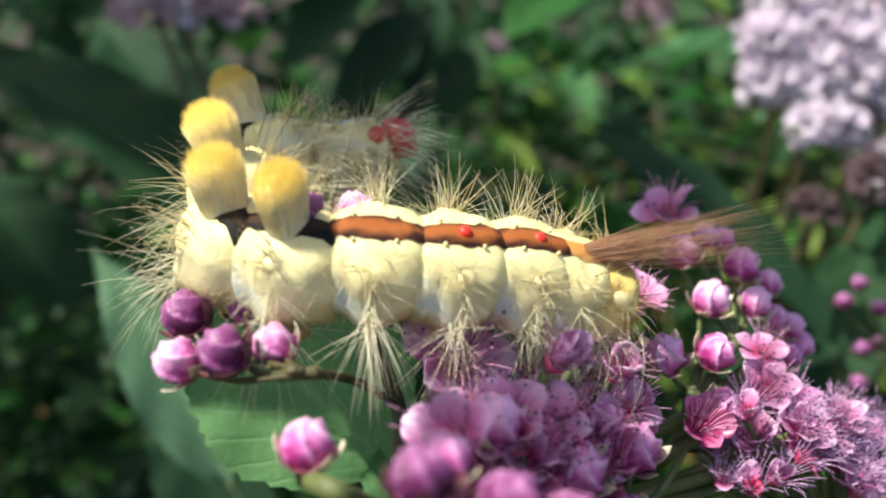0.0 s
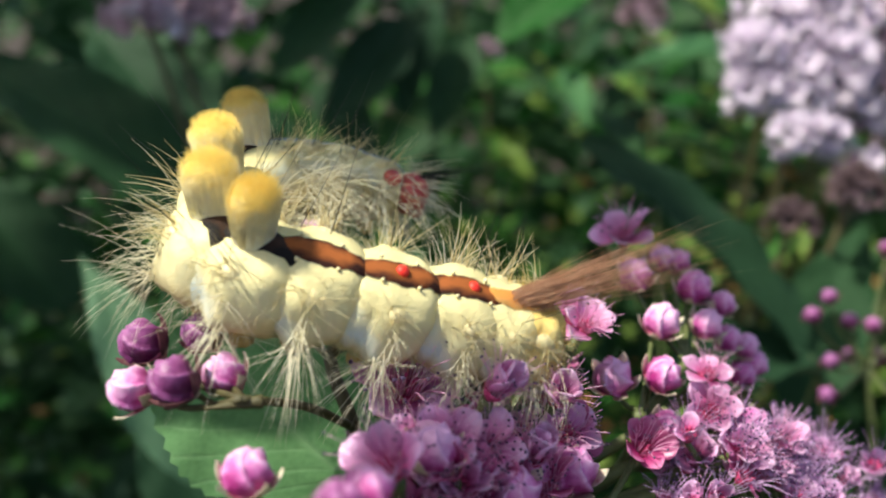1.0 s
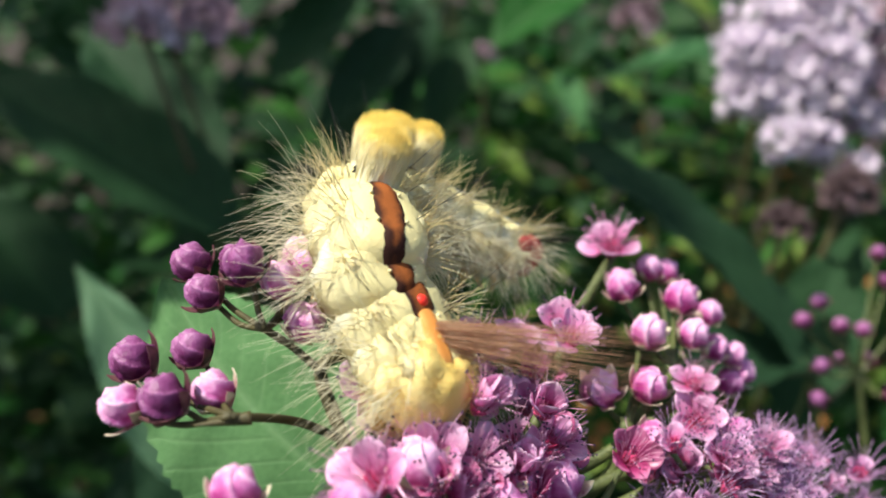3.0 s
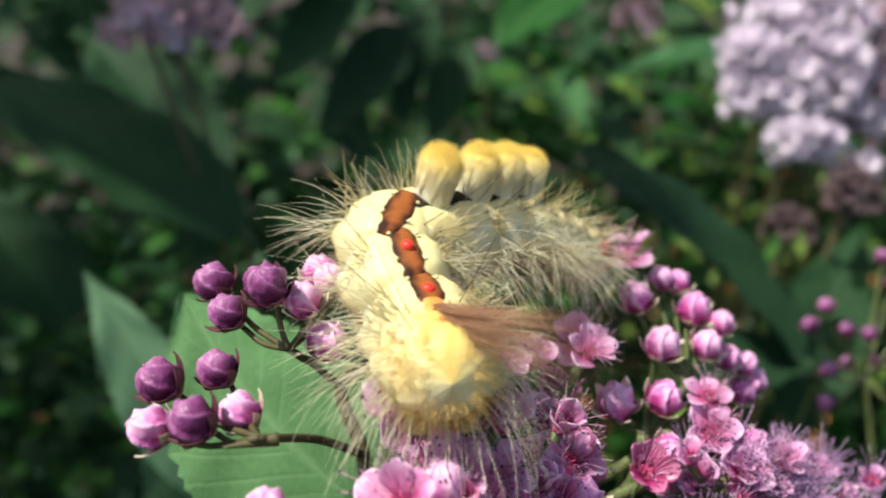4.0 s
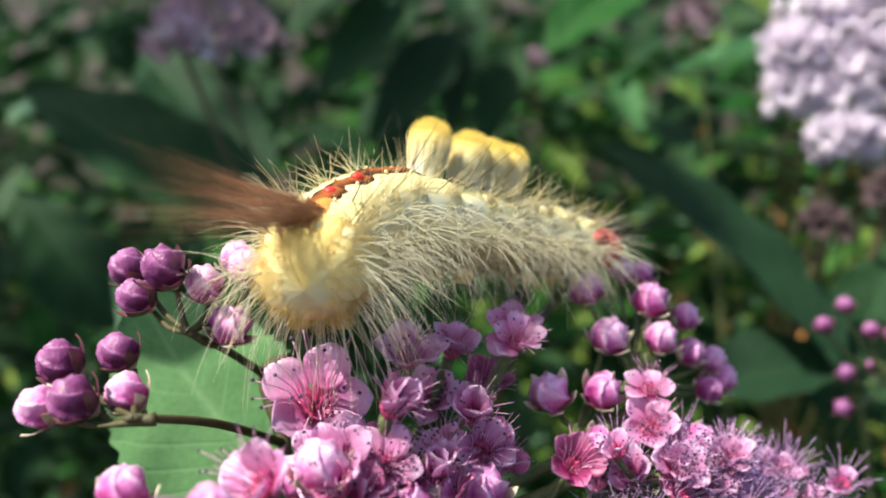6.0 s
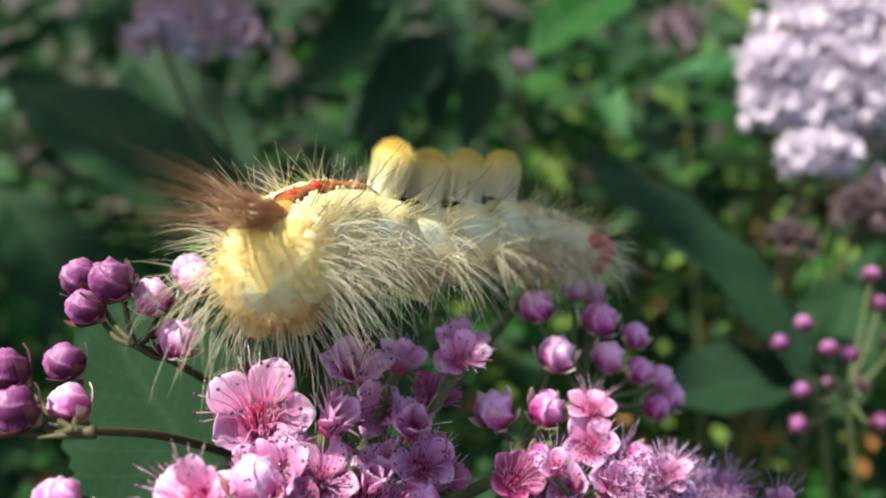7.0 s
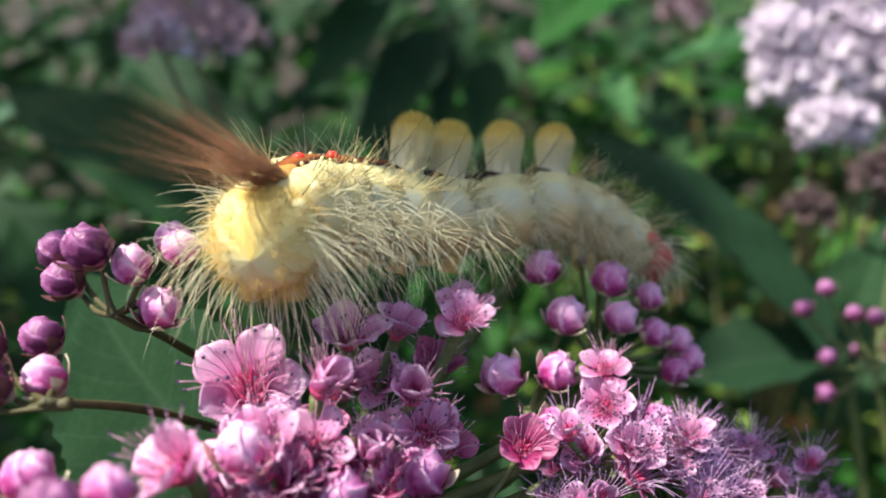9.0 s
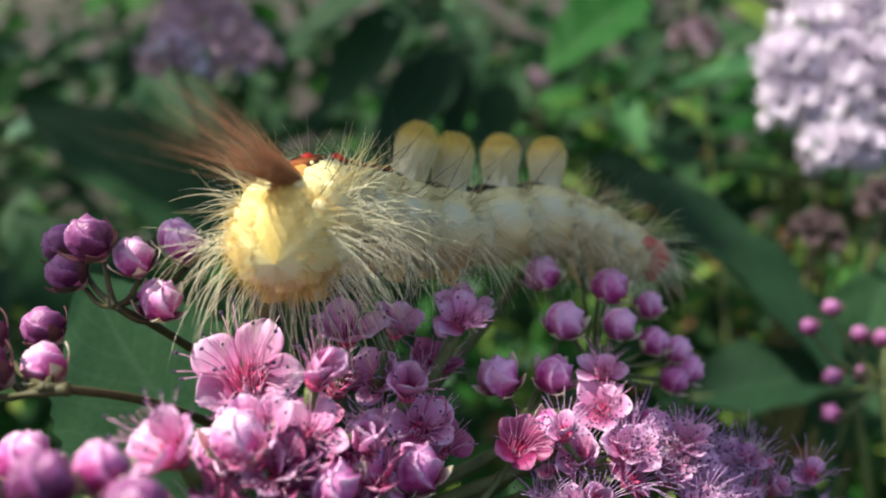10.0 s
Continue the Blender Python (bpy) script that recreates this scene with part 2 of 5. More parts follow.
def band_material(name, dark, light):
    m, nodes, links, b = material(name, 0.7, 0.15)
    tc = nodes.new("ShaderNodeTexCoord")
    sep = nodes.new("ShaderNodeSeparateXYZ")
    links.new(tc.outputs["Object"], sep.inputs[0])
    n1, n2 = noisy(nodes, links, 1500.0), noisy(nodes, links, 620.0, 3.0)
    side = math_node(nodes, links, "MULTIPLY", math_node(nodes, links, "ABSOLUTE", sep.outputs[0]), 1.0 / (0.0135 * U))
    ends = math_node(nodes, links, "POWER", math_node(nodes, links, "MULTIPLY", math_node(nodes, links, "ABSOLUTE", sep.outputs[1]), 1.0 / (0.042 * U)), 3.0)
    side = math_node(nodes, links, "ADD", side, math_node(nodes, links, "MULTIPLY", ends, 0.5))
    f = math_node(nodes, links, "ADD", math_node(nodes, links, "MULTIPLY", side, 0.42), math_node(nodes, links, "ADD", math_node(nodes, links, "MULTIPLY", n1.outputs[0], 0.35), math_node(nodes, links, "MULTIPLY", n2.outputs[0], 0.75)))
    r = ramp(nodes, links, f, ((0.62, light), (0.90, dark)))
    links.new(r.outputs[0], b.inputs["Base Color"])
    bump(nodes, links, b, n1.outputs[0], 0.6, 0.0001)
    return m


def brush_material():
    """Brush of dense hair: whitish at the foot, yellow at the crown."""
    m, nodes, links, b = material("brush_hair", 0.5, 0.3)
    tc = nodes.new("ShaderNodeTexCoord")
    sep = nodes.new("ShaderNodeSeparateXYZ")
    links.new(tc.outputs["Object"], sep.inputs[0])
    n1 = noisy(nodes, links, 1800.0)
    z = math_node(nodes, links, "ADD", math_node(nodes, links, "DIVIDE", sep.outputs[2], 0.066 * U), math_node(nodes, links, "MULTIPLY", math_node(nodes, links, "SUBTRACT", n1.outputs[0], 0.5), 0.35))
    r = ramp(nodes, links, z, ((0.10, (0.90, 0.85, 0.64)), (0.48, (0.92, 0.83, 0.52)), (0.80, (0.92, 0.70, 0.19)), (1.0, (0.90, 0.64, 0.13))))
    geo = nodes.new("ShaderNodeNewGeometry")
    hsv = nodes.new("ShaderNodeHueSaturation")
    links.new(math_node(nodes, links, "ADD", math_node(nodes, links, "MULTIPLY", geo.outputs["Random Per Island"], 0.24), 0.88), hsv.inputs["Value"])
    links.new(r.outputs[0], hsv.inputs["Color"])
    links.new(hsv.outputs[0], b.inputs["Base Color"])
    return translucent(m, nodes, links, b, hsv.outputs[0], 0.22)


# tan flank, its last stops darkened to paint in shade towards the belly
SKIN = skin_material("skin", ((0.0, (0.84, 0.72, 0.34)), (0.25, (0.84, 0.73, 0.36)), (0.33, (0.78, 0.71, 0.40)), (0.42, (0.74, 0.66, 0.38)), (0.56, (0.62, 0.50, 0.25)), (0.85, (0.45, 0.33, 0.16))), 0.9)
SKIN_REAR = skin_material("skin_rear", ((0.0, (0.88, 0.58, 0.12)), (0.15, (0.88, 0.63, 0.18)), (0.30, (0.87, 0.70, 0.28)), (0.52, (0.87, 0.76, 0.40)), (0.70, (0.86, 0.76, 0.44)), (0.90, (0.76, 0.60, 0.30))))
BAND = band_material("brown_band", (0.036, 0.012, 0.008), (0.30, 0.088, 0.022))
BAND_ORANGE = band_material("orange_band", (0.62, 0.36, 0.12), (0.66, 0.26, 0.06))
BAND_BLACK = band_material("black_band", (0.010, 0.008, 0.007), (0.05, 0.025, 0.015))
BAND_GREY = band_material("grey_band", (0.35, 0.38, 0.40), (0.06, 0.065, 0.075))
BRUSH = brush_material()


# ---- mesh helpers ----
def mesh_of(name, verts, faces, mat, smooth=True, uvs=None):
    me = bpy.data.meshes.new(name)
    me.from_pydata([tuple(v) for v in verts], [], faces)
    me.materials.append(mat)
    if smooth:
        me.polygons.foreach_set("use_smooth", [True] * len(me.polygons))
    if uvs is not None:
        layer = me.uv_layers.new(name="UVMap")
        for loop in me.loops:
            layer.data[loop.index].uv = uvs[loop.vertex_index]
    me.update()
    return me


def place(name, me, parent=None, m=None, label=""):
    """One object on a shared mesh, under a thing or part; m is its pose in the parent's space."""
    ob = new(name, me)
    ob.parent = parent
    if m is not None:
        ob.matrix_basis = m
    if label:
        ob["label"] = label
    return ob


def empty(name, m, label, category, group="", kind=""):
    ob = new(name)
    ob.matrix_basis = m
    return tagged(ob, label, category, group, kind)


def frame_to(direction, up=(0, 0, 1)):
    """A turn whose z axis is the direction and whose y axis leans to up."""
    z = Vector(direction).normalized()
    x = Vector(up).cross(z)
    if x.length < 1e-4:
        x = Vector((1, 0, 0)).cross(z)
    x.normalize()
    return Matrix((x, z.cross(x), z)).transposed()


def posed(at, turn, size=1.0):
    return Matrix.Translation(at) @ turn.to_4x4() @ Matrix.Scale(size, 4)


def tube(points, radii, sides=7):
    """Verts and faces of a tube along points, with closed ends."""
    verts, faces = [], []
    n = len(points)
    side = Vector((0.31, 0.77, 0.55))
    for k, p in enumerate(points):
        t = (Vector(points[min(k + 1, n - 1)]) - Vector(points[max(k - 1, 0)])).normalized()
        a = (side - t * side.dot(t)).normalized()
        b = t.cross(a)
        for j in range(sides):
            w = 2 * math.pi * j / sides
            verts.append(Vector(p) + (a * math.cos(w) + b * math.sin(w)) * radii[k])
    for k in range(n - 1):
        for j in range(sides):
            faces.append((k * sides + j, k * sides + (j + 1) % sides, (k + 1) * sides + (j + 1) % sides, (k + 1) * sides + j))
    faces.append(tuple(range(sides))[::-1])
    faces.append(tuple((n - 1) * sides + j for j in range(sides)))
    return verts, faces


def joined(pieces):
    verts, faces = [], []
    for v, f in pieces:
        k = len(verts)
        verts += v
        faces += [tuple(i + k for i in q) for q in f]
    return verts, faces


def ball(centre, radius, rings=7, sides=9, stretch=(1, 1, 1)):
    verts, faces = [], []
    for i in range(rings + 1):
        th = math.pi * i / rings
        for j in range(sides):
            ph = 2 * math.pi * j / sides
            verts.append(Vector((centre[0] + radius * stretch[0] * math.sin(th) * math.cos(ph), centre[1] + radius * stretch[1] * math.sin(th) * math.sin(ph), centre[2] + radius * stretch[2] * math.cos(th))))
    for i in range(rings):
        for j in range(sides):
            faces.append((i * sides + j, (i + 1) * sides + j, (i + 1) * sides + (j + 1) % sides, i * sides + (j + 1) % sides))
    return verts, faces


def hair(base, direction, length, radius, droop, rng, steps=5, sides=3):
    """One tapered hair that bends towards droop."""
    d, p = Vector(direction).normalized(), Vector(base)
    kink = Vector((rng.gauss(0, 1), rng.gauss(0, 1), rng.gauss(0, 1))) * 0.05
    pts, rad = [p.copy()], [radius]
    for k in range(steps):
        d = (d + (Vector(droop) + kink) / steps).normalized()
        p = p + d * (length / steps)
        pts.append(p.copy())
        rad.append(radius * (1 - 0.85 * (k + 1) / steps))
    return tube(pts, rad, sides)


def smooth_line(points, n):
    """A Catmull-Rom line through points."""
    pts = [Vector(p) for p in points]
    pts = [pts[0] * 2 - pts[1]] + pts + [pts[-1] * 2 - pts[-2]]
    out = []
    for k in range(n):
        s = k / (n - 1) * (len(pts) - 3)
        i = min(int(s), len(pts) - 4)
        out.append(catmull(pts[i], pts[i + 1], pts[i + 2], pts[i + 3], s - i))
    return out


def catmull(a, b, c, d, t):
    return 0.5 * ((2 * b) + (c - a) * t + (2 * a - 5 * b + 4 * c - d) * t * t + (3 * b - a - 3 * c + d) * t * t * t)


# ---- plant pieces, at unit size ----
def leaf_mesh(name, mat, breadth=0.42, rows=26, cols=4, teeth=16, fold=0.18, arch=0.16, seed=0):
    """A pointed, toothed blade along +y, one unit long, face up +z."""
    rng = random.Random(seed)
    verts, faces, uvs = [], [], []
    sway = rng.uniform(-0.05, 0.05)
    for i in range(rows + 1):
        u = i / rows
        w = breadth * 0.5 * (math.sin(math.pi * u ** 0.78) ** 0.85) * (1 - 0.25 * u) * 1.12
        tooth = 1 + 0.10 * ((u * teeth) % 1.0 - 0.5) * (1 if 0.08 < u < 0.97 else 0)
        for j in range(-cols, cols + 1):
            v = j / cols
            x = v * w * (tooth if abs(j) == cols else 1.0)
            z = abs(v) * w * fold * 2 - arch * (u - 0.4) ** 2 + 0.012 * math.sin(u * 23 + abs(v) * 5) * abs(v)
            z += 0.03 * math.sin(u * 5 + seed) * v
            verts.append(Vector((x + sway * math.sin(u * 3), u, z)))
            uvs.append((u, 0.5 + 0.5 * v))
    span = 2 * cols + 1
    for i in range(rows):
        for j in range(2 * cols):
            a = i * span + j
            faces.append((a, a + 1, a + span + 1, a + span))
    k = len(verts)
    sv, sf = tube([(0, -0.16, -0.03), (0, -0.05, -0.02), (0, 0.1, -0.022)], [0.012, 0.010, 0.006], 5)
    verts += sv
    uvs += [(0.0, 0.5)] * len(sv)
    faces += [tuple(i + k for i in q) for q in sf]
    return mesh_of(name, verts, faces, mat, True, uvs)


def petal_mesh(seed=0, mat=PETAL):
    """A spoon-shaped petal along +y from a narrow claw, cupped upwards, with thickness."""
    rng = random.Random(seed)
    verts, faces = [], []
    rows, cols = 9, 8
    for layer in (0, 1):
        for i in range(rows + 1):
            u = i / rows
            w = 0.39 * math.sin(math.pi * min(1, u ** 1.10 * 0.92 + 0.045)) ** 0.60
            for j in range(cols + 1):
                v = 2 * j / cols - 1
                z = 0.30 * (v * w) ** 2 / 0.17 * 0.5 + 0.24 * u * u - 0.10 * max(0, u - 0.7) ** 2 * 8
                z += 0.030 * math.sin(v * 7 + seed * 1.7) * u + 0.02 * math.sin(u * 9 + seed) * v + rng.uniform(-0.004, 0.004) - 0.018 * layer
                verts.append(Vector((v * w, 0.24 + 0.76 * u * (1 - 0.05 * v * v), z)))
    span, half = cols + 1, (rows + 1) * (cols + 1)
    for i in range(rows):
        for j in range(cols):
            a = i * span + j
            faces.append((a, a + 1, a + span + 1, a + span))
            faces.append((half + a + span, half + a + span + 1, half + a + 1, half + a))
    rim = [j for j in range(span)] + [i * span + cols for i in range(1, rows + 1)] + [rows * span + j for j in range(cols - 1, -1, -1)] + [i * span for i in range(rows - 1, 0, -1)]
    for a, b in zip(rim, rim[1:] + rim[:1]):
        faces.append((b, a, half + a, half + b))
    return mesh_of("petal", verts, faces, mat)


def bud_mesh(mat, seed=0):
    """A round bud of five petals wound over one another."""
    verts, faces = [], []
    rings, sides = 24, 60
    for i in range(rings + 1):
        th = math.pi * i / rings
        for j in range(sides):
            ph = 2 * math.pi * j / sides
            s = (5 * ph / (2 * math.pi) + 1.5 * (1 - th / math.pi) + seed * 0.3) % 1.0
            r = 1.0 + (0.26 * s ** 3.5 - 0.10) * math.sin(th) ** 0.4 * (1 if th < 2.2 else 0.4)
            r *= 1 - 0.05 * math.exp(-(th / 0.3) ** 2)
            r += 0.035 * noise.noise(Vector((math.sin(th) * math.cos(ph) * 3, math.sin(th) * math.sin(ph) * 3, math.cos(th) * 3 + seed * 5)))
            verts.append(Vector((r * math.sin(th) * math.cos(ph), r * math.sin(th) * math.sin(ph), r * math.cos(th) * (1.04 if th < 1.57 else 0.92))))
    for i in range(rings):
        for j in range(sides):
            faces.append((i * sides + j, (i + 1) * sides + j, (i + 1) * sides + (j + 1) % sides, i * sides + (j + 1) % sides))
    return mesh_of("bud", verts, faces, mat)


def sepal_mesh(mat):
    """A short triangular sepal that hugs the bud from below and spreads its pointed tip."""
    verts, faces = [], []
    rows, cols = 7, 4
    for layer in (0, 1):
        for i in range(rows + 1):
            u = i / rows
            th = math.pi * (0.90 - 0.44 * u)
            r = 1.06 + 0.62 * max(0, u - 0.45) ** 1.1 + 0.04 * layer
            w = 0.60 * (1 - u ** 1.6) + 0.012
            for j in range(cols + 1):
                v = (2 * j / cols - 1) * w
                fold = 1 + 0.05 * abs(2 * j / cols - 1) * u
                verts.append(Vector((r * fold * math.sin(th) * math.sin(v), r * fold * math.sin(th) * math.cos(v), r * math.cos(th))))
    span, half = cols + 1, (rows + 1) * (cols + 1)
    for i in range(rows):
        for j in range(cols):
            a = i * span + j
            faces.append((a, a + span, a + span + 1, a + 1))
            faces.append((half + a, half + a + 1, half + a + span + 1, half + a + span))
    for i in range(rows):
        for a, b in ((i * span, (i + 1) * span), (i * span + cols, (i + 1) * span + cols)):
            faces.append((a, b, half + b, half + a))
    return mesh_of("sepal", verts, faces, mat)


def calyx_mesh():
    verts, faces = [], []
    prof = ((0.06, -1.45), (0.16, -1.25), (0.42, -1.08), (0.66, -0.86), (0.78, -0.66), (0.60, -0.62))
    sides = 14
    for r, z in prof:
        for j in range(sides):
            w = 2 * math.pi * j / sides
            verts.append(Vector((r * math.cos(w), r * math.sin(w), z)))
    for i in range(len(prof) - 1):
        for j in range(sides):
            faces.append((i * sides + j, i * sides + (j + 1) % sides, (i + 1) * sides + (j + 1) % sides, (i + 1) * sides + j))
    return mesh_of("calyx", verts, faces, SEPAL)


def heart_mesh():
    """The cup in a flower's middle, with a lobed rim and five pistils."""
    verts, faces = [], []
    sides = 30
    prof = ((0.03, -0.34), (0.10, -0.26), (0.20, -0.14), (0.27, 0.02), (0.25, 0.06), (0.17, 0.0), (0.08, -0.06), (0.0, -0.06))
    for k, (r, z) in enumerate(prof):
        for j in range(sides):
            w = 2 * math.pi * j / sides
            q = r * (1 + 0.10 * math.sin(10 * w) * (k in (3, 4)))
            verts.append(Vector((q * math.cos(w), q * math.sin(w), z)))
    for i in range(len(prof) - 1):
        for j in range(sides):
            faces.append((i * sides + j, i * sides + (j + 1) % sides, (i + 1) * sides + (j + 1) % sides, (i + 1) * sides + j))
    pieces = [(verts, faces)]
    for k in range(5):
        w = 2 * math.pi * k / 5 + 0.3
        pieces.append(tube([(0.07 * math.cos(w), 0.07 * math.sin(w), -0.06), (0.10 * math.cos(w), 0.10 * math.sin(w), 0.12), (0.16 * math.cos(w), 0.16 * math.sin(w), 0.26)], [0.045, 0.035, 0.02], 6))
    return mesh_of("heart", *joined(pieces), HEART)


def stamen_meshes(seed, count=24, mat=FILAMENT):
    """Filaments that stand out from the cup's rim, and their anthers."""
    rng = random.Random(seed)
    threads, tips = [], []
    for k in range(count):
        w = 2 * math.pi * (k + rng.uniform(-0.3, 0.3)) / count
        out, high = rng.uniform(0.20, 0.95), rng.uniform(0.45, 1.05)
        e = Vector((math.cos(w), math.sin(w), 0))
        pts = [e * 0.24 + Vector((0, 0, 0.02)), e * (0.24 + 0.35 * out * 0.6) + Vector((0, 0, high * 0.6)), e * (0.24 + out * 0.7) + Vector((0, 0, high))]
        line = smooth_line(pts, 6)
        threads.append(tube(line, [0.012, 0.011, 0.010, 0.009, 0.008, 0.008], 4))
        tips.append(ball(line[-1], rng.uniform(0.026, 0.038), 4, 6, (1, 1, 0.75)))
    return mesh_of("filaments", *joined(threads), mat), mesh_of("anthers", *joined(tips), ANTHER)


PETALS = [petal_mesh(k) for k in range(4)]
PETALS_DEEP = [petal_mesh(k + 4, PETAL_DEEP) for k in range(4)]
BUDS = [bud_mesh(BUD, k) for k in range(3)]
BUDS_SHADED = [bud_mesh(BUD_SHADED, k) for k in range(3)]
SEPAL_ME, SEPAL_SHADED_ME, CALYX_ME, HEART_ME = sepal_mesh(SEPAL), sepal_mesh(SEPAL_SHADED), calyx_mesh(), heart_mesh()
STAMENS = [stamen_meshes(k, 22) for k in range(4)]
STAMENS_SPENT = [stamen_meshes(k + 8, 30, FILAMENT_LILAC) for k in range(4)]
rng = random.Random(11)


def add_bud(thing, inverse, at, axis, size, dark=False, twist=0.0):
    """A bud with its cup and five sepals, standing along axis."""
    m = inverse @ posed(at, frame_to(axis) @ Matrix.Rotation(twist, 3, "Z"), size)
    b = place("bud", (BUDS_SHADED if dark else BUDS)[rng.randrange(3)], thing, m, "closed bud with its shade painted in dark purple" if dark else "")
    place("calyx", CALYX_ME, b)
    for k in range(5):
        tilt = Matrix.Rotation(radians(rng.uniform(-7, 7)), 4, "X")
        place("sepal", SEPAL_SHADED_ME if dark else SEPAL_ME, b, Matrix.Rotation(2 * math.pi * (k + 0.2) / 5 + rng.uniform(-0.12, 0.12), 4, "Z") @ tilt)
    return b


def add_flower(thing, inverse, at, axis, size, cup=0.15, stamens=True, missing=0, spent=False, deep=False, rich=False):
    """An open flower: five petals round a cup with stamens. cup: how far the petals stand up, 0 flat, 1 nearly closed."""
    m = inverse @ posed(at, frame_to(axis) @ Matrix.Rotation(rng.uniform(0, 6.28), 3, "Z"), size)
    f = place("flower", HEART_ME, thing, m)
    for k in range(5 - missing):
        lift = Matrix.Rotation(cup * 1.25 + rng.uniform(-0.28, 0.30), 4, "X") @ Matrix.Rotation(rng.gauss(0, 0.22), 4, "Y")
        place("petal", (PETALS_DEEP if deep else PETALS)[rng.randrange(4)], f, Matrix.Rotation(2 * math.pi * k / 5 + rng.uniform(-0.1, 0.1), 4, "Z") @ Matrix.Translation((0, 0, -0.02 * (k % 2))) @ lift @ Matrix.Scale((0.72 if spent else 1.0) * rng.uniform(0.82, 1.06), 4))
    if stamens:
        a, b = (STAMENS_SPENT if spent else STAMENS)[rng.randrange(4)]
        grow = Matrix.Scale(1.12 if spent else 1.0, 4)
        tagged(place("stamen_ring", a, f, grow), kind="stuff")
        tagged(place("anther_ring", b, f, grow), kind="stuff")
    if rich:
        a, _ = STAMENS[rng.randrange(4)]
        inner = Matrix.Rotation(0.7, 4, "Z") @ Matrix.Diagonal((0.62, 0.62, 1.1, 1))
        tagged(place("stamen_ring", a, f, inner), kind="stuff")
    return f


def add_stalk(thing, inverse, points, thick, thin, mat=STALK, name="stalk"):
    pts = smooth_line(points, 4 * len(points))
    n = len(pts)
    v, f = tube(pts, [thick + (thin - thick) * k / (n - 1) for k in range(n)], 8)
    return place(name, mesh_of(name, [inverse @ p for p in v], f, mat), thing)


# ---- ground ----
def build_ground():
    rngg = random.Random(3)
    verts, faces = [], []
    edges = [-60, -20, -8, -4] + [-2 + 0.1 * k for k in range(41)] + [4, 8, 20, 60]
    n = len(edges)
    for y in edges:
        for x in edges:
            z = 0.03 * noise.noise(Vector((x * 1.7, y * 1.7, 0))) + 0.012 * noise.noise(Vector((x * 9, y * 9, 3)))
            verts.append(Vector((x, y + 1.0, z)))
    for i in range(n - 1):
        for j in range(n - 1):
            faces.append((i * n + j, i * n + j + 1, (i + 1) * n + j + 1, (i + 1) * n + j))
    g = new("ground", mesh_of("ground", verts, faces, SOIL))
    tagged(g, "dark brown soil with scattered dry leaves", "ground", kind="structure")


build_ground()

# ---- the flower head with the caterpillar ----
head_base = P(*(-0.039, 0.765, -0.247))
flower_cluster = empty("flower_cluster", Matrix.Translation(head_base), "pink flower cluster with round buds and open blossoms", "flower")
INV = Matrix.Translation(head_base).inverted()
BUD_R = 0.0205 * U


def buds_on(node, places, lean, dark=(), size=1.0):
    """Buds at places, each on a stalk from node; lean pulls their axes to one side."""
    for k, p in enumerate(places):
        at = P(*p)
        axis = ((at - node).normalized() + D(*lean) * 1.7).normalized()
        s = BUD_R * size * rng.uniform(0.86, 0.99)
        add_bud(flower_cluster, INV, at, axis, s, k in dark, rng.uniform(0, 6))
        foot = at - axis * s * 1.35
        add_stalk(flower_cluster, INV, [node, node.lerp(foot, 0.55) - D(0, 0, 1) * 0.006 * U, foot], 0.0030 * U, 0.0025 * U, STALK_RED if dark else STALK, "pedicel")


M1, M2 = P(*(-0.042, 0.805, -0.149)), P(*(-0.067, 0.824, -0.083))
add_stalk(flower_cluster, INV, [head_base, P(*(-0.040, 0.795, -0.197)), M1, M2, P(*(-0.037, 0.844, -0.065))], 0.0085 * U, 0.007 * U, STALK_RED, "stem")

# lower spray of the near side
NL1 = P(*(-0.103, 0.604, -0.086))
add_stalk(flower_cluster, INV, [M1, P(*(-0.070, 0.694, -0.108)), NL1], 0.0045 * U, 0.0034 * U, STALK_RED, "branch")
add_stalk(flower_cluster, INV, [P(*(-0.090, 0.614, -0.089)), P(*(-0.110, 0.609, -0.091)), P(*(-0.132, 0.604, -0.093))], 0.006 * U, 0.001 * U, STALK_RED, "bract")
buds_on(NL1, [(-0.198, 0.635, -0.084), (-0.158, 0.614, -0.074), (-0.127, 0.642, -0.073), (-0.159, 0.694, -0.045), (-0.204, 0.679, -0.052)], (-0.20, -0.80, 0.55), (1, 3, 4), 0.92)

# upper spray of the near side
NL2 = P(*(-0.097, 0.699, -0.029))
add_stalk(flower_cluster, INV, [M2, P(*(-0.085, 0.754, -0.049)), NL2], 0.0045 * U, 0.0034 * U, STALK_RED, "branch")
buds_on(NL2, [(-0.159, 0.730, 0.002), (-0.177, 0.754, 0.029), (-0.113, 0.684, 0.029), (-0.086, 0.709, 0.014), (-0.065, 0.717, -0.024), (-0.082, 0.790, 0.036), (-0.071, 0.781, 0.028)], (-0.15, -0.80, 0.55), (0, 1, 2), 0.93)

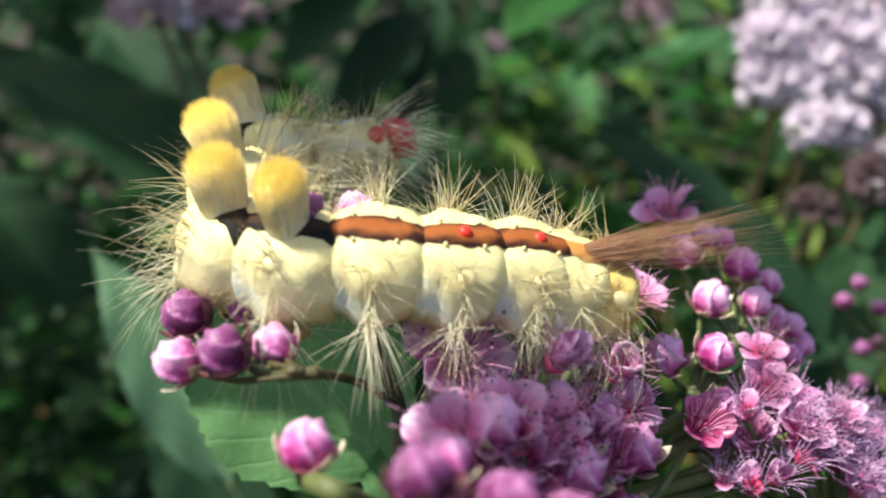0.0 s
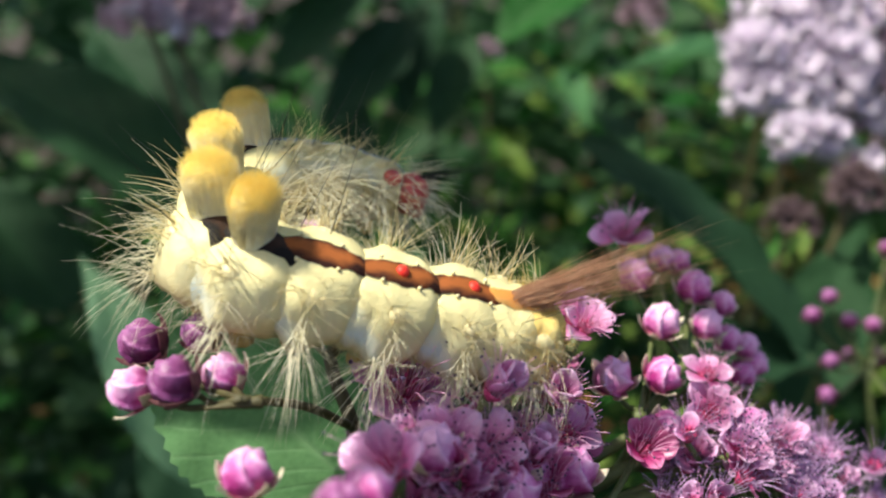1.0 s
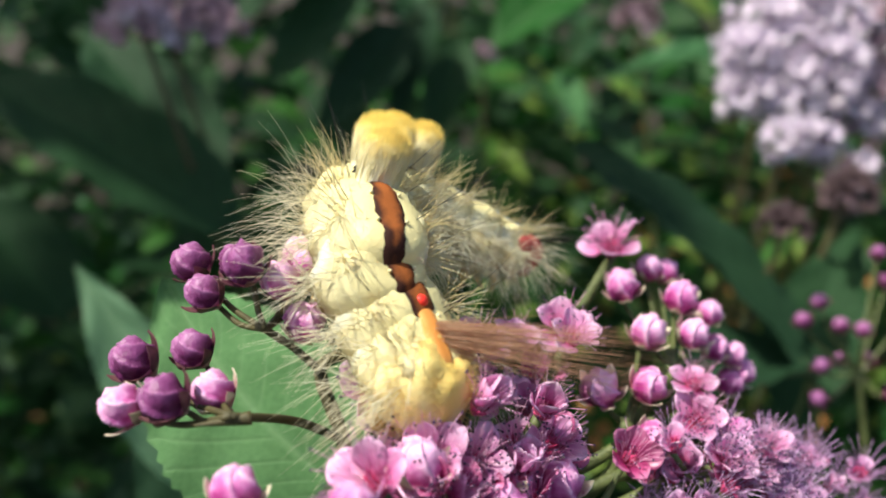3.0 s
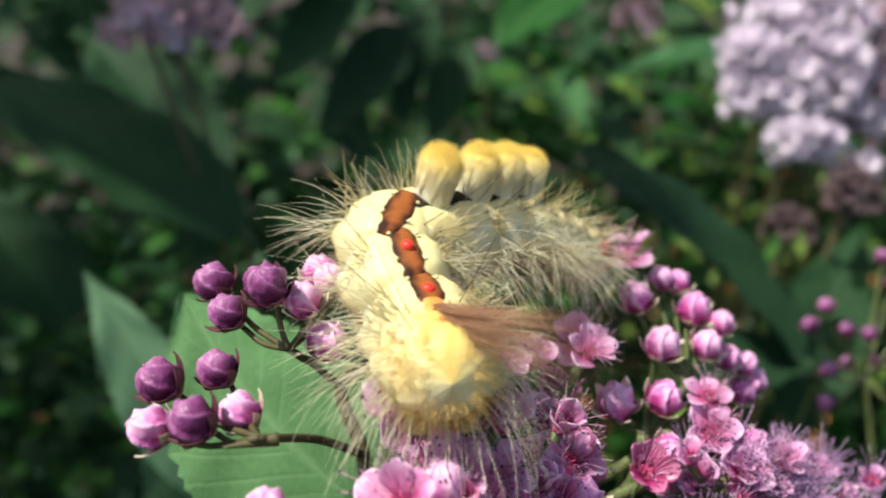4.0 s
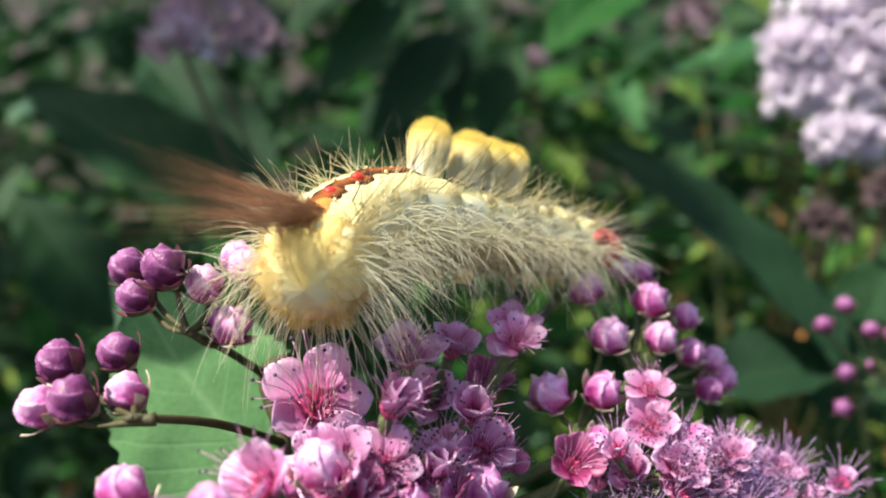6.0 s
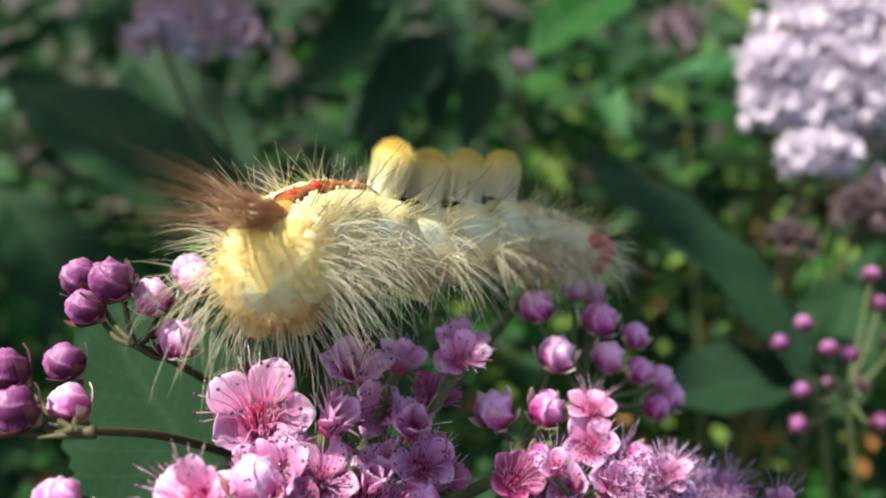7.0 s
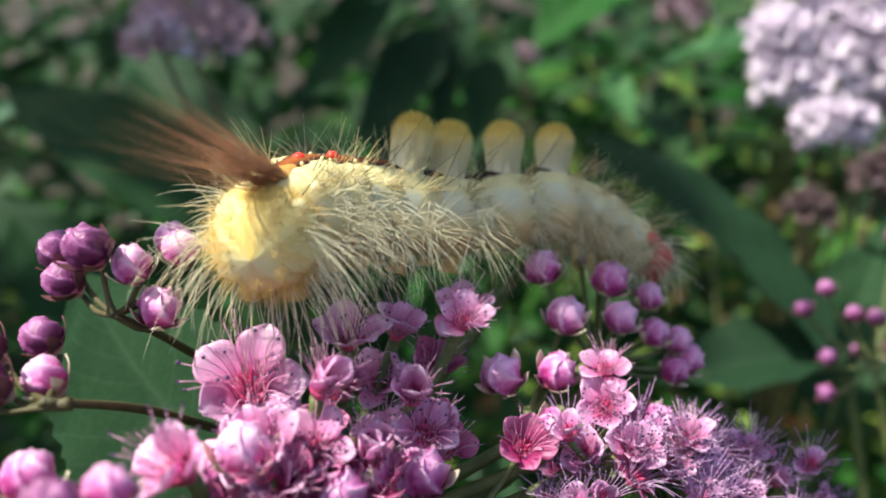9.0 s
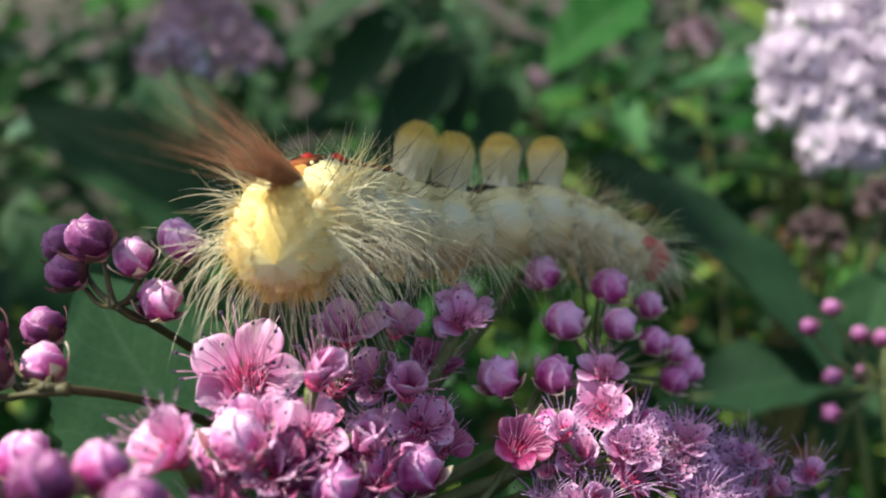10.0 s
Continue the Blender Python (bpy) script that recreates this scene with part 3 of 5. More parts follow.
# the loose bud below
add_bud(flower_cluster, INV, P(*(-0.089, 0.557, -0.129)), D(0.1, -0.2, 1), BUD_R * 0.84, False, 1.0)
add_stalk(flower_cluster, INV, [head_base, P(*(-0.058, 0.525, -0.154)), P(*(-0.089, 0.557, -0.129)) - D(0.1, -0.2, 1) * BUD_R * 1.1], 0.009 * U, 0.007 * U, STALK, "pedicel")
add_bud(flower_cluster, INV, P(*(0.001, 0.488, -0.121)), D(0.3, -0.2, 1), BUD_R * 0.75, False, 2.0)
add_stalk(flower_cluster, INV, [head_base, P(*(-0.023, 0.537, -0.167)), P(*(0.001, 0.488, -0.121)) - D(0.3, -0.2, 1) * BUD_R * 1.2], 0.009 * U, 0.007 * U, STALK, "pedicel")

# low buds on the near side, their shade put into a dark colour
for p, size in (((-0.012, 0.450, -0.121), 0.0165), ((0.036, 0.460, -0.140), 0.019), ((0.071, 0.470, -0.153), 0.018)):
    add_bud(flower_cluster, INV, P(*p), D(0.1, -0.1, 1), size * U, True, 0.4)
    add_stalk(flower_cluster, INV, [head_base, head_base.lerp(P(*p), 0.6) - D(0, 0, 1) * 0.03 * U, P(*p) - D(0.1, -0.1, 1) * size * 1.35 * U], 0.008 * U, 0.006 * U, STALK_RED, "pedicel")

# buds on the far side
M3 = P(*(0.234, 0.867, -0.204))
NR1, NR2 = P(*(0.250, 0.847, -0.140)), P(*(0.319, 0.923, -0.101))
add_stalk(flower_cluster, INV, [head_base, P(*(0.148, 0.840, -0.238)), M3, NR1], 0.009 * U, 0.007 * U, STALK, "branch")
add_stalk(flower_cluster, INV, [M3, P(*(0.281, 0.890, -0.132)), NR2], 0.007 * U, 0.006 * U, STALK, "branch")
buds_on(NR1, [(0.224, 0.857, -0.106), (0.279, 0.870, -0.106), (0.276, 0.865, -0.165), (0.293, 0.930, -0.054)], (0.1, -1.3, 0.45))
buds_on(NR2, [(0.355, 0.967, -0.060), (0.270, 0.965, -0.002), (0.347, 0.989, -0.018)], (0.1, -1.3, 0.45), (), 0.98)
buds_on(NR2, [(0.396, 1.039, -0.041), (0.321, 1.044, 0.016), (0.345, 1.054, 0.011), (0.400, 1.029, -0.084), (0.431, 1.052, -0.095), (0.425, 1.049, -0.131), (0.445, 1.064, -0.120)], (0.1, -1.0, 0.5), (), 0.86)

buds_on(M3, [(0.272, 0.823, -0.153), (0.377, 0.883, -0.161), (0.426, 0.903, -0.203)], (0.1, -1.0, 0.6), (), 0.95)

# open flowers
FLOWERS = [
    ((0.012, 0.720, -0.096), 0.060, 0.16, (0.15, -0.75, 0.6)), ((0.185, 0.877, -0.045), 0.040, 0.25, (0.1, -0.8, 0.45)), ((0.149, 0.738, -0.108), 0.036, 0.75, (0.2, -0.7, 0.6)),
    ((0.327, 0.873, -0.106), 0.032, 0.10, (0.1, -0.6, 0.7)), ((0.088, 0.773, -0.061), 0.042, 0.25, (0.1, -0.5, 0.8)), ((0.126, 0.816, -0.059), 0.034, 0.5, (0.3, -0.5, 0.7)),
    ((0.088, 0.663, -0.089), 0.036, 0.95, (0.5, -0.5, 0.7)), ((0.047, 0.640, -0.132), 0.042, 0.25, (-0.1, -0.7, 0.6)), ((0.081, 0.663, -0.138), 0.038, 0.15, (0.1, -0.7, 0.6)),
    ((0.009, 0.576, -0.131), 0.042, 0.35, (-0.4, -0.6, 0.6)), ((0.123, 0.686, -0.149), 0.036, 0.9, (0.2, -0.6, 0.7)), ((0.269, 1.024, 0.041), 0.046, 0.25, (-0.2, -0.6, 0.7)),
    ((0.189, 0.828, -0.052), 0.034, 0.3, (0.3, -0.6, 0.5)), ((0.346, 0.826, -0.175), 0.034, 0.3, (0.3, -0.7, 0.5)), ((0.402, 0.871, -0.178), 0.034, 0.5, (0.2, -0.6, 0.7)),
    ((0.324, 0.853, -0.142), 0.036, 0.30, (0.0, -0.7, 0.6)), ((0.344, 0.843, -0.182), 0.036, 0.20, (0.2, -0.7, 0.6)), ((0.301, 0.833, -0.185), 0.034, 0.50, (-0.1, -0.7, 0.6)), ((0.382, 0.863, -0.200), 0.034, 0.30, (0.3, -0.6, 0.7)),
]
HUB = P(*(0.010, 0.825, -0.280))
for p, size, cup, axis in FLOWERS:
    at = P(*p)
    add_flower(flower_cluster, INV, at, D(*axis), size * U, cup, rich=True)
    add_stalk(flower_cluster, INV, [HUB, HUB.lerp(at, 0.7) - D(0, -0.3, 1) * 0.02 * U, at - D(*axis) * size * 0.3 * U], 0.008 * U, 0.006 * U, STALK, "pedicel")


def patch(corners, s, t):
    a, b, c, d = (P(*q) for q in corners)
    return a.lerp(b, s).lerp(c.lerp(d, s), t)


GAP = (0.168, 0.212)      # an open gap between the sprays, along the plan's x from the hub


def fill(corners, count_s, count_t, size, shake, lean, spiky=False):
    """Flowers over a bent sheet between four corners, on stalks from a fork below it."""
    fork = patch(corners, 0.5, 0.5) - D(-0.15, -0.2, 1) * 0.11 * U
    add_stalk(flower_cluster, INV, [HUB, HUB.lerp(fork, 0.5) - D(0, 0, 1) * 0.02 * U, fork], 0.007 * U, 0.005 * U, STALK, "branch")
    for i in range(count_s):
        for j in range(count_t):
            at = patch(corners, (i + 0.5 + rng.uniform(-0.35, 0.35)) / count_s, (j + 0.5 + rng.uniform(-0.35, 0.35)) / count_t)
            at += Vector((rng.gauss(0, shake), rng.gauss(0, shake), rng.gauss(0, shake))) * U
            if GAP[0] < (at - HUB).dot(D(1, 0, 0)) / U < GAP[1] and not spiky:
                continue
            axis = D(lean[0] + rng.gauss(0, 0.3), lean[1] + rng.gauss(0, 0.2), lean[2] + rng.gauss(0, 0.2))
            s = size * rng.uniform(0.85, 1.15) * U
            if rng.random() < 0.25 and not spiky:
                add_bud(flower_cluster, INV, at, axis, BUD_R, False, rng.uniform(0, 6))
            else:
                add_flower(flower_cluster, INV, at, axis, s, rng.uniform(0.05, 0.7), True, rng.choice((0, 0, 1, 2)), spiky, rng.random() < (0.15 if spiky else 0.7))
            add_stalk(flower_cluster, INV, [fork, fork.lerp(at, 0.6) - D(0, 0, 1) * 0.012 * U, at - axis * s * 0.3], 0.004 * U, 0.003 * U, STALK, "pedicel")


fill([(0.018, 0.605, -0.152), (0.228, 0.725, -0.193), (0.027, 0.704, -0.125), (0.231, 0.844, -0.153)], 6, 3, 0.034, 0.012, (0.1, -0.6, 0.7))
fill([(0.248, 0.745, -0.199), (0.535, 0.915, -0.269), (0.295, 0.864, -0.152), (0.516, 1.014, -0.204)], 7, 5, 0.036, 0.016, (0.3, -0.5, 0.7), True)
fill([(0.008, 0.576, -0.163), (0.143, 0.668, -0.193), (0.025, 0.638, -0.140), (0.142, 0.748, -0.170)], 5, 3, 0.034, 0.010, (0.0, -0.7, 0.6))
fill([(0.056, 0.764, -0.114), (0.185, 0.844, -0.124), (0.090, 0.824, -0.097), (0.178, 0.884, -0.101)], 2, 2, 0.036, 0.006, (0.1, -0.5, 0.8))
fill([(0.497, 0.915, -0.288), (0.800, 1.065, -0.406), (0.536, 1.045, -0.261), (0.724, 1.165, -0.390)], 4, 3, 0.036, 0.016, (0.5, -0.4, 0.7), True)


# ---- leaves near the flower head ----
def leafy(name_label, mat_label, stem_pts, leaves, thick, mat=STALK):
    """A stem with single leaves; each leaf: foot, tip, breadth in plan units, face direction, mesh."""
    base = P(*stem_pts[0])
    inv = Matrix.Translation(base).inverted()
    thing = empty(name_label, Matrix.Translation(base), mat_label, "plant", "leafy shoots")
    pts = [P(*p) for p in stem_pts]
    add_stalk(thing, inv, pts, thick * U, thick * 0.6 * U, mat, "stem")
    for foot, tip, breadth, face, me, aspect in leaves:
        a, b = P(*foot), P(*tip)
        y = (b - a).normalized()
        z = D(*face)
        z = (z - y * z.dot(y)).normalized()
        size = (b - a).length
        turn = Matrix((y.cross(z), y, z)).transposed().to_4x4()
        shape = Matrix.Diagonal((breadth * U / (aspect * size), 1, 1, 1))
        place("leaf", me, thing, inv @ Matrix.Translation(a) @ turn @ Matrix.Scale(size, 4) @ shape)
        near = min(pts, key=lambda q: (q - a).length)
        add_stalk(thing, inv, [near, near.lerp(a, 0.5) - Vector((0, 0, 0.01 * U)), a], thick * 0.45 * U, thick * 0.35 * U, mat, "petiole")
    return thing


LEAF_ME = leaf_mesh("leaf", LEAF, 0.5, 40, 6, 18, seed=1)
LEAF_PALE_ME = leaf_mesh("leaf_pale", LEAF_PALE, 0.5, 32, 5, 16, seed=2)
LEAF_MID_ME = leaf_mesh("leaf_mid", LEAF_BACK, 0.5, 32, 5, 14, seed=6)
LEAF_SHADED_ME = leaf_mesh("leaf_shaded", LEAF_SHADED, 0.5, 32, 5, 14, seed=3)
LEAF_LIGHT_ME = leaf_mesh("leaf_light", LEAF_LIGHT, 0.5, 24, 4, 12, seed=4)

leafy("leafy_shoot", "green toothed leaves under the flower cluster", [(-0.033, 0.915, -0.629), (-0.037, 0.865, -0.355), (-0.039, 0.835, -0.275)], [
    ((-0.056, 0.912, -0.234), (-0.275, 0.962, 0.013), 0.225, (-0.35, -0.7, 0.62), LEAF_ME, 0.5),
    ((0.005, 0.915, -0.313), (-0.035, 0.945, -0.168), 0.14, (0.0, -0.75, 0.65), LEAF_ME, 0.5)], 0.013)
leafy("leafy_shoot", "sunlit green leaf on a thin stem", [(-0.345, 2.266, -1.576), (-0.386, 2.166, -0.922), (-0.433, 2.115, -0.700)], [
    ((-0.509, 2.029, -0.561), (-0.873, 2.079, 0.014), 0.20, (-0.2, -0.8, 0.6), LEAF_PALE_ME, 0.5),
    ((-0.522, 2.365, -0.849), (-0.828, 2.465, -0.388), 0.30, (0.1, -0.7, 0.7), LEAF_SHADED_ME, 0.5)], 0.013)
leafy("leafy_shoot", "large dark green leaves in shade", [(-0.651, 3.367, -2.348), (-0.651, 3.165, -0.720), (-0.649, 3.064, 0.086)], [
    ((-0.666, 2.964, 0.114), (-1.622, 2.964, 0.732), 0.50, (0.2, -0.7, 0.7), LEAF_SHADED_ME, 0.5),
    ((-0.826, 3.264, 0.286), (-1.456, 3.563, 1.026), 0.45, (0.1, -0.6, 0.8), LEAF_SHADED_ME, 0.5),
    ((-1.352, 3.165, -0.210), (-1.777, 3.164, 0.343), 0.4, (0.3, -0.7, 0.7), LEAF_SHADED_ME, 0.5),
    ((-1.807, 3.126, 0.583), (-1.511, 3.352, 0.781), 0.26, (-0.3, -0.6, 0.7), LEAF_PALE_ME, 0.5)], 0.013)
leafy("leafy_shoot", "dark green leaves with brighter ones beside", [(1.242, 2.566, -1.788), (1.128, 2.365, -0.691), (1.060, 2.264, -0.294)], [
    ((1.037, 2.264, -0.264), (0.476, 2.464, 0.383), 0.32, (0.3, -0.6, 0.75), LEAF_SHADED_ME, 0.5),
    ((1.040, 2.365, -0.468), (1.329, 2.564, 0.137), 0.26, (-0.3, -0.7, 0.6), LEAF_SHADED_ME, 0.5),
    ((0.648, 2.226, -0.302), (1.099, 2.262, -0.253), 0.22, (0.1, -0.6, 0.8), LEAF_SHADED_ME, 0.5)], 0.013)
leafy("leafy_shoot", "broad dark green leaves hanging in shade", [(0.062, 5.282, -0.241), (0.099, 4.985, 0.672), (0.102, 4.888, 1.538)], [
    ((-0.319, 4.487, 1.538), (-0.868, 4.383, 0.923), 0.42, (0.2, -0.7, 0.7), LEAF_SHADED_ME, 0.5),
    ((-0.146, 4.587, 1.265), (-0.622, 4.483, 0.673), 0.36, (0.3, -0.7, 0.6), LEAF_SHADED_ME, 0.5),
    ((-0.486, 4.386, 1.594), (-1.046, 4.283, 1.218), 0.36, (0.1, -0.6, 0.8), LEAF_SHADED_ME, 0.5),
    ((-0.025, 4.687, 1.416), (-0.209, 4.584, 0.746), 0.30, (-0.2, -0.8, 0.6), LEAF_SHADED_ME, 0.5),
    ((-0.666, 4.784, 0.969), (-0.332, 4.583, 0.472), 0.30, (-0.3, -0.7, 0.6), LEAF_SHADED_ME, 0.5),
    ((0.166, 4.888, 1.277), (-0.028, 4.685, 0.635), 0.30, (0.1, -0.7, 0.7), LEAF_SHADED_ME, 0.5)], 0.013)
leafy("leafy_shoot", "sunlit green leaves farther back", [(1.531, 5.566, -1.663), (1.372, 5.363, 0.549), (1.220, 5.162, 1.774)], [
    ((0.961, 5.162, 1.739), (0.319, 4.963, 1.203), 0.46, (0.1, -0.7, 0.7), LEAF_MID_ME, 0.5),
    ((1.531, 4.192, 1.008), (0.783, 3.989, 0.875), 0.17, (0.1, -0.6, 0.8), LEAF_ME, 0.5),
    ((0.853, 5.763, 1.262), (1.019, 5.563, 0.799), 0.17, (-0.3, -0.7, 0.6), LEAF_ME, 0.5),
    ((1.516, 5.362, 1.733), (1.839, 5.362, 1.410), 0.3, (0.1, -0.6, 0.8), LEAF_LIGHT_ME, 0.5),
    ((-0.241, 5.362, 1.841), (-0.023, 5.163, 1.291), 0.3, (0.1, -0.7, 0.7), LEAF_SHADED_ME, 0.5)], 0.013)


# ---- other flower heads ----
def far_cluster(label, centre, radius, count, mat_petals, seed, size):
    """A domed head of small flowers on a stem that stands on the ground."""
    r2 = random.Random(seed)
    c = P(*centre)
    foot = Vector((c.x + 0.02, c.y + 0.42, 0.0))
    inv = Matrix.Translation(foot).inverted()
    thing = empty("flower_cluster", Matrix.Translation(foot), label, "flower", "flower heads behind")
    add_stalk(thing, inv, [foot, foot.lerp(c, 0.5) + Vector((0.01, 0, 0)), c - Vector((0, 0, 0.3 * radius * U))], 0.014 * U, 0.010 * U, STALK_RED, "stem")
    for k in range(count):
        w, v = k * 2.39996, (k + 0.5) / count
        d = Vector((math.cos(w) * math.sqrt(v), math.sin(w) * math.sqrt(v), 0.75 * (1 - v) + 0.05 - 0.25 * v))
        at = c + d * radius * U * r2.uniform(0.88, 1.08)
        m = inv @ posed(at, frame_to(d + Vector((r2.gauss(0, .3), r2.gauss(0, .3), 0.3))), size * U * r2.uniform(0.85, 1.2))
        place("flower", mat_petals[k % len(mat_petals)], thing, m)
    return thing


def panicle(label, lobes, mat_petals, seed, size, count):
    """A long head of small flowers in rounded lobes, on a stem that stands on the ground; each lobe: centre and radius."""
    r2 = random.Random(seed)
    c = P(*lobes[0][:3])
    foot = Vector((c.x + 0.05, c.y + 0.30, 0.0))
    inv = Matrix.Translation(foot).inverted()
    thing = empty("flower_cluster", Matrix.Translation(foot), label, "flower", "flower heads behind")
    add_stalk(thing, inv, [foot, foot.lerp(c, 0.6) + Vector((0.01, 0.02, 0)), c], 0.014 * U, 0.008 * U, STALK_RED, "stem")
    for x, y, z, radius in lobes:
        at0 = P(x, y, z)
        add_stalk(thing, inv, [foot.lerp(c, 0.85), (foot.lerp(c, 0.85) + at0) / 2 - Vector((0, 0, 0.1 * U)), at0], 0.008 * U, 0.005 * U, STALK_RED, "branch")
        for k in range(count):
            w, v = k * 2.39996, 1 - 2 * (k + 0.5) / count
            d = Vector((math.cos(w) * math.sqrt(1 - v * v), math.sin(w) * math.sqrt(1 - v * v), v))
            at = at0 + d * radius * U * r2.uniform(0.55, 1.22)
            place("flower", mat_petals[r2.randrange(len(mat_petals))], thing, inv @ posed(at, frame_to(d + Vector((r2.gauss(0, .3), r2.gauss(0, .3), 0.3))), size * U * r2.uniform(0.7, 1.2)))
    return thing


def blossom_mesh(mat, seed):
    """A small blossom as one piece: five cupped petals with stamens."""
    r2 = random.Random(seed)
    pieces = []
    for k in range(5):
        m = Matrix.Rotation(2 * math.pi * k / 5 + r2.uniform(-.15, .15), 4, "Z") @ Matrix.Rotation(r2.uniform(0.05, 0.6), 4, "X")
        me = PETALS[k % 4]
        pieces.append(([m @ v.co for v in me.vertices], [tuple(p.vertices) for p in me.polygons]))
    for k in range(14):
        w = r2.uniform(0, 6.28)
        e = Vector((math.cos(w), math.sin(w), 0))
        pieces.append(tube([e * 0.2, e * 0.5 + Vector((0, 0, 0.6)), e * 0.8 + Vector((0, 0, r2.uniform(0.7, 1.0)))], [0.03, 0.03, 0.05], 4))
    return mesh_of("blossom", *joined(pieces), mat)


FAR_PETALS = [blossom_mesh(PETAL_FAR, k) for k in range(3)]
# mauve puts shade into the petal colour; the pale blossom stands for lit spots
MAUVE = [blossom_mesh(tissue("petal_mauve", (0.38, 0.24, 0.31), (0.64, 0.46, 0.54), 2.5, 0.6, 0.25), 5), FAR_PETALS[0]]
BROWNISH = [blossom_mesh(tissue("petal_brownish", (0.07, 0.042, 0.045), (0.16, 0.10, 0.11), 2.5, 0.7, 0.2), 6)]
panicle("tall pale pink flower panicle in full sun", [(1.256, 3.040, 0.812, 0.13), (1.435, 3.091, 0.895, 0.15), (1.170, 2.989, 0.620, 0.10), (1.330, 2.990, 0.619, 0.12), (1.123, 2.939, 0.719, 0.07), (1.352, 3.191, 1.104, 0.18), (1.463, 3.040, 0.709, 0.10)], FAR_PETALS, 1, 0.046, 36)
panicle("mauve-pink flower panicle behind, dimmed by its petal colour", [(1.659, 3.192, 0.815, 0.16), (1.581, 3.140, 0.584, 0.12), (1.645, 3.293, 1.157, 0.20), (1.874, 3.293, 0.937, 0.20), (1.791, 3.241, 0.633, 0.13), (1.445, 3.140, 0.532, 0.06)], MAUVE, 11, 0.046, 34)
panicle("small pale pink flower head in full sun", [(1.117, 2.588, 0.384, 0.05), (1.186, 2.588, 0.389, 0.04), (1.247, 2.609, 0.374, 0.04)], FAR_PETALS, 3, 0.036, 14)
panicle("mauve and brownish flower head, shade put into its colour", [(1.558, 3.039, 0.324, 0.06), (1.526, 3.039, 0.233, 0.05)], MAUVE + BROWNISH, 2, 0.040, 14)
far_cluster("mauve flower head, its shade put into the petal colour", (-0.873, 2.864, 0.814), 0.22, 46, [MAUVE[0]], 4, 0.055)
far_cluster("mauve flower head with pale blossoms for its lit side", (-0.866, 2.584, 0.722), 0.06, 14, MAUVE, 5, 0.05)
far_cluster("dark brownish flower head", (1.200, 2.364, 0.190), 0.06, 14, BROWNISH, 6, 0.04)
far_cluster("dark brownish flower head", (0.979, 2.248, 0.100), 0.045, 12, BROWNISH, 7, 0.036)
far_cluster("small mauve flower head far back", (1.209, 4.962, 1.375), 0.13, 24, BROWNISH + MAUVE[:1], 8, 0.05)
far_cluster("small mauve flower head far back", (0.296, 4.963, 1.176), 0.04, 7, MAUVE[:1], 9, 0.05)

bud_spray_foot = P(*(1.037, 1.866, -1.170))
bud_spray = empty("bud_spray", Matrix.Translation(bud_spray_foot), "loose spray of small purple buds", "flower")
SPRAY_INV = Matrix.Translation(bud_spray_foot).inverted()
SPRAY_HUB = P(*(0.914, 1.714, -0.215))
add_stalk(bud_spray, SPRAY_INV, [bud_spray_foot, P(*(0.962, 1.765, -0.509)), SPRAY_HUB], 0.008 * U, 0.006 * U, STALK, "stem")
for p in [(0.746, 1.584, -0.097), (0.813, 1.664, -0.066), (0.794, 1.614, -0.187), (0.788, 1.614, -0.253), (0.879, 1.714, -0.119), (0.901, 1.664, -0.123), (0.962, 1.764, -0.198), (0.981, 1.764, 0.029), (0.998, 1.764, -0.031), (0.902, 1.764, -0.198), (1.007, 1.714, -0.099), (0.957, 1.664, -0.253)]:
    at = P(*p)
    axis = ((at - SPRAY_HUB).normalized() + Vector((0, 0, 0.8))).normalized()
    add_bud(bud_spray, SPRAY_INV, at, axis, 0.0155 * U, True, rng.uniform(0, 6))
    add_stalk(bud_spray, SPRAY_INV, [SPRAY_HUB, SPRAY_HUB.lerp(at, 0.6) - Vector((0, 0, 0.02 * U)), at - axis * 0.026 * U], 0.004 * U, 0.003 * U, STALK, "pedicel")


# ---- foliage behind ----
def foliage(name, label, mat, count, low, high, size, seed, breadth=0.45):
    """Many small leaves in a stretch of the plan, as one mesh."""
    r2 = random.Random(seed)
    verts, faces, uvs = [], [], []
    rows, cols = 6, 2
    for _ in range(count):
        p = P(r2.uniform(low[0], high[0]), r2.uniform(low[1], high[1]), 0)
        p.z = r2.uniform(low[2], high[2])
        s = size * U * r2.uniform(0.6, 1.3)
        yaw, pitch, roll = r2.uniform(0, 6.28), r2.uniform(-0.7, 0.7), r2.gauss(0, 0.5)
        m = Matrix.Translation(p) @ Matrix.Rotation(yaw, 4, "Z") @ Matrix.Rotation(pitch, 4, "X") @ Matrix.Rotation(roll, 4, "Y") @ Matrix.Scale(s, 4)
        k = len(verts)
        for i in range(rows + 1):
            u = i / rows
            w = breadth * 0.5 * math.sin(math.pi * min(1, u ** 0.8 * 0.97 + 0.02)) ** 0.8
            for j in range(-cols, cols + 1):
                v = j / cols
                verts.append(m @ Vector((v * w, u, abs(v) * w * 0.4 - 0.3 * (u - 0.4) ** 2)))
                uvs.append((u, 0.5 + 0.5 * v))
        span = 2 * cols + 1
        for i in range(rows):
            for j in range(2 * cols):
                a = k + i * span + j
                faces.append((a, a + 1, a + span + 1, a + span))
    ob = new(name, mesh_of(name, verts, faces, mat, True, uvs))
    return tagged(ob, label, "foliage", kind="stuff")


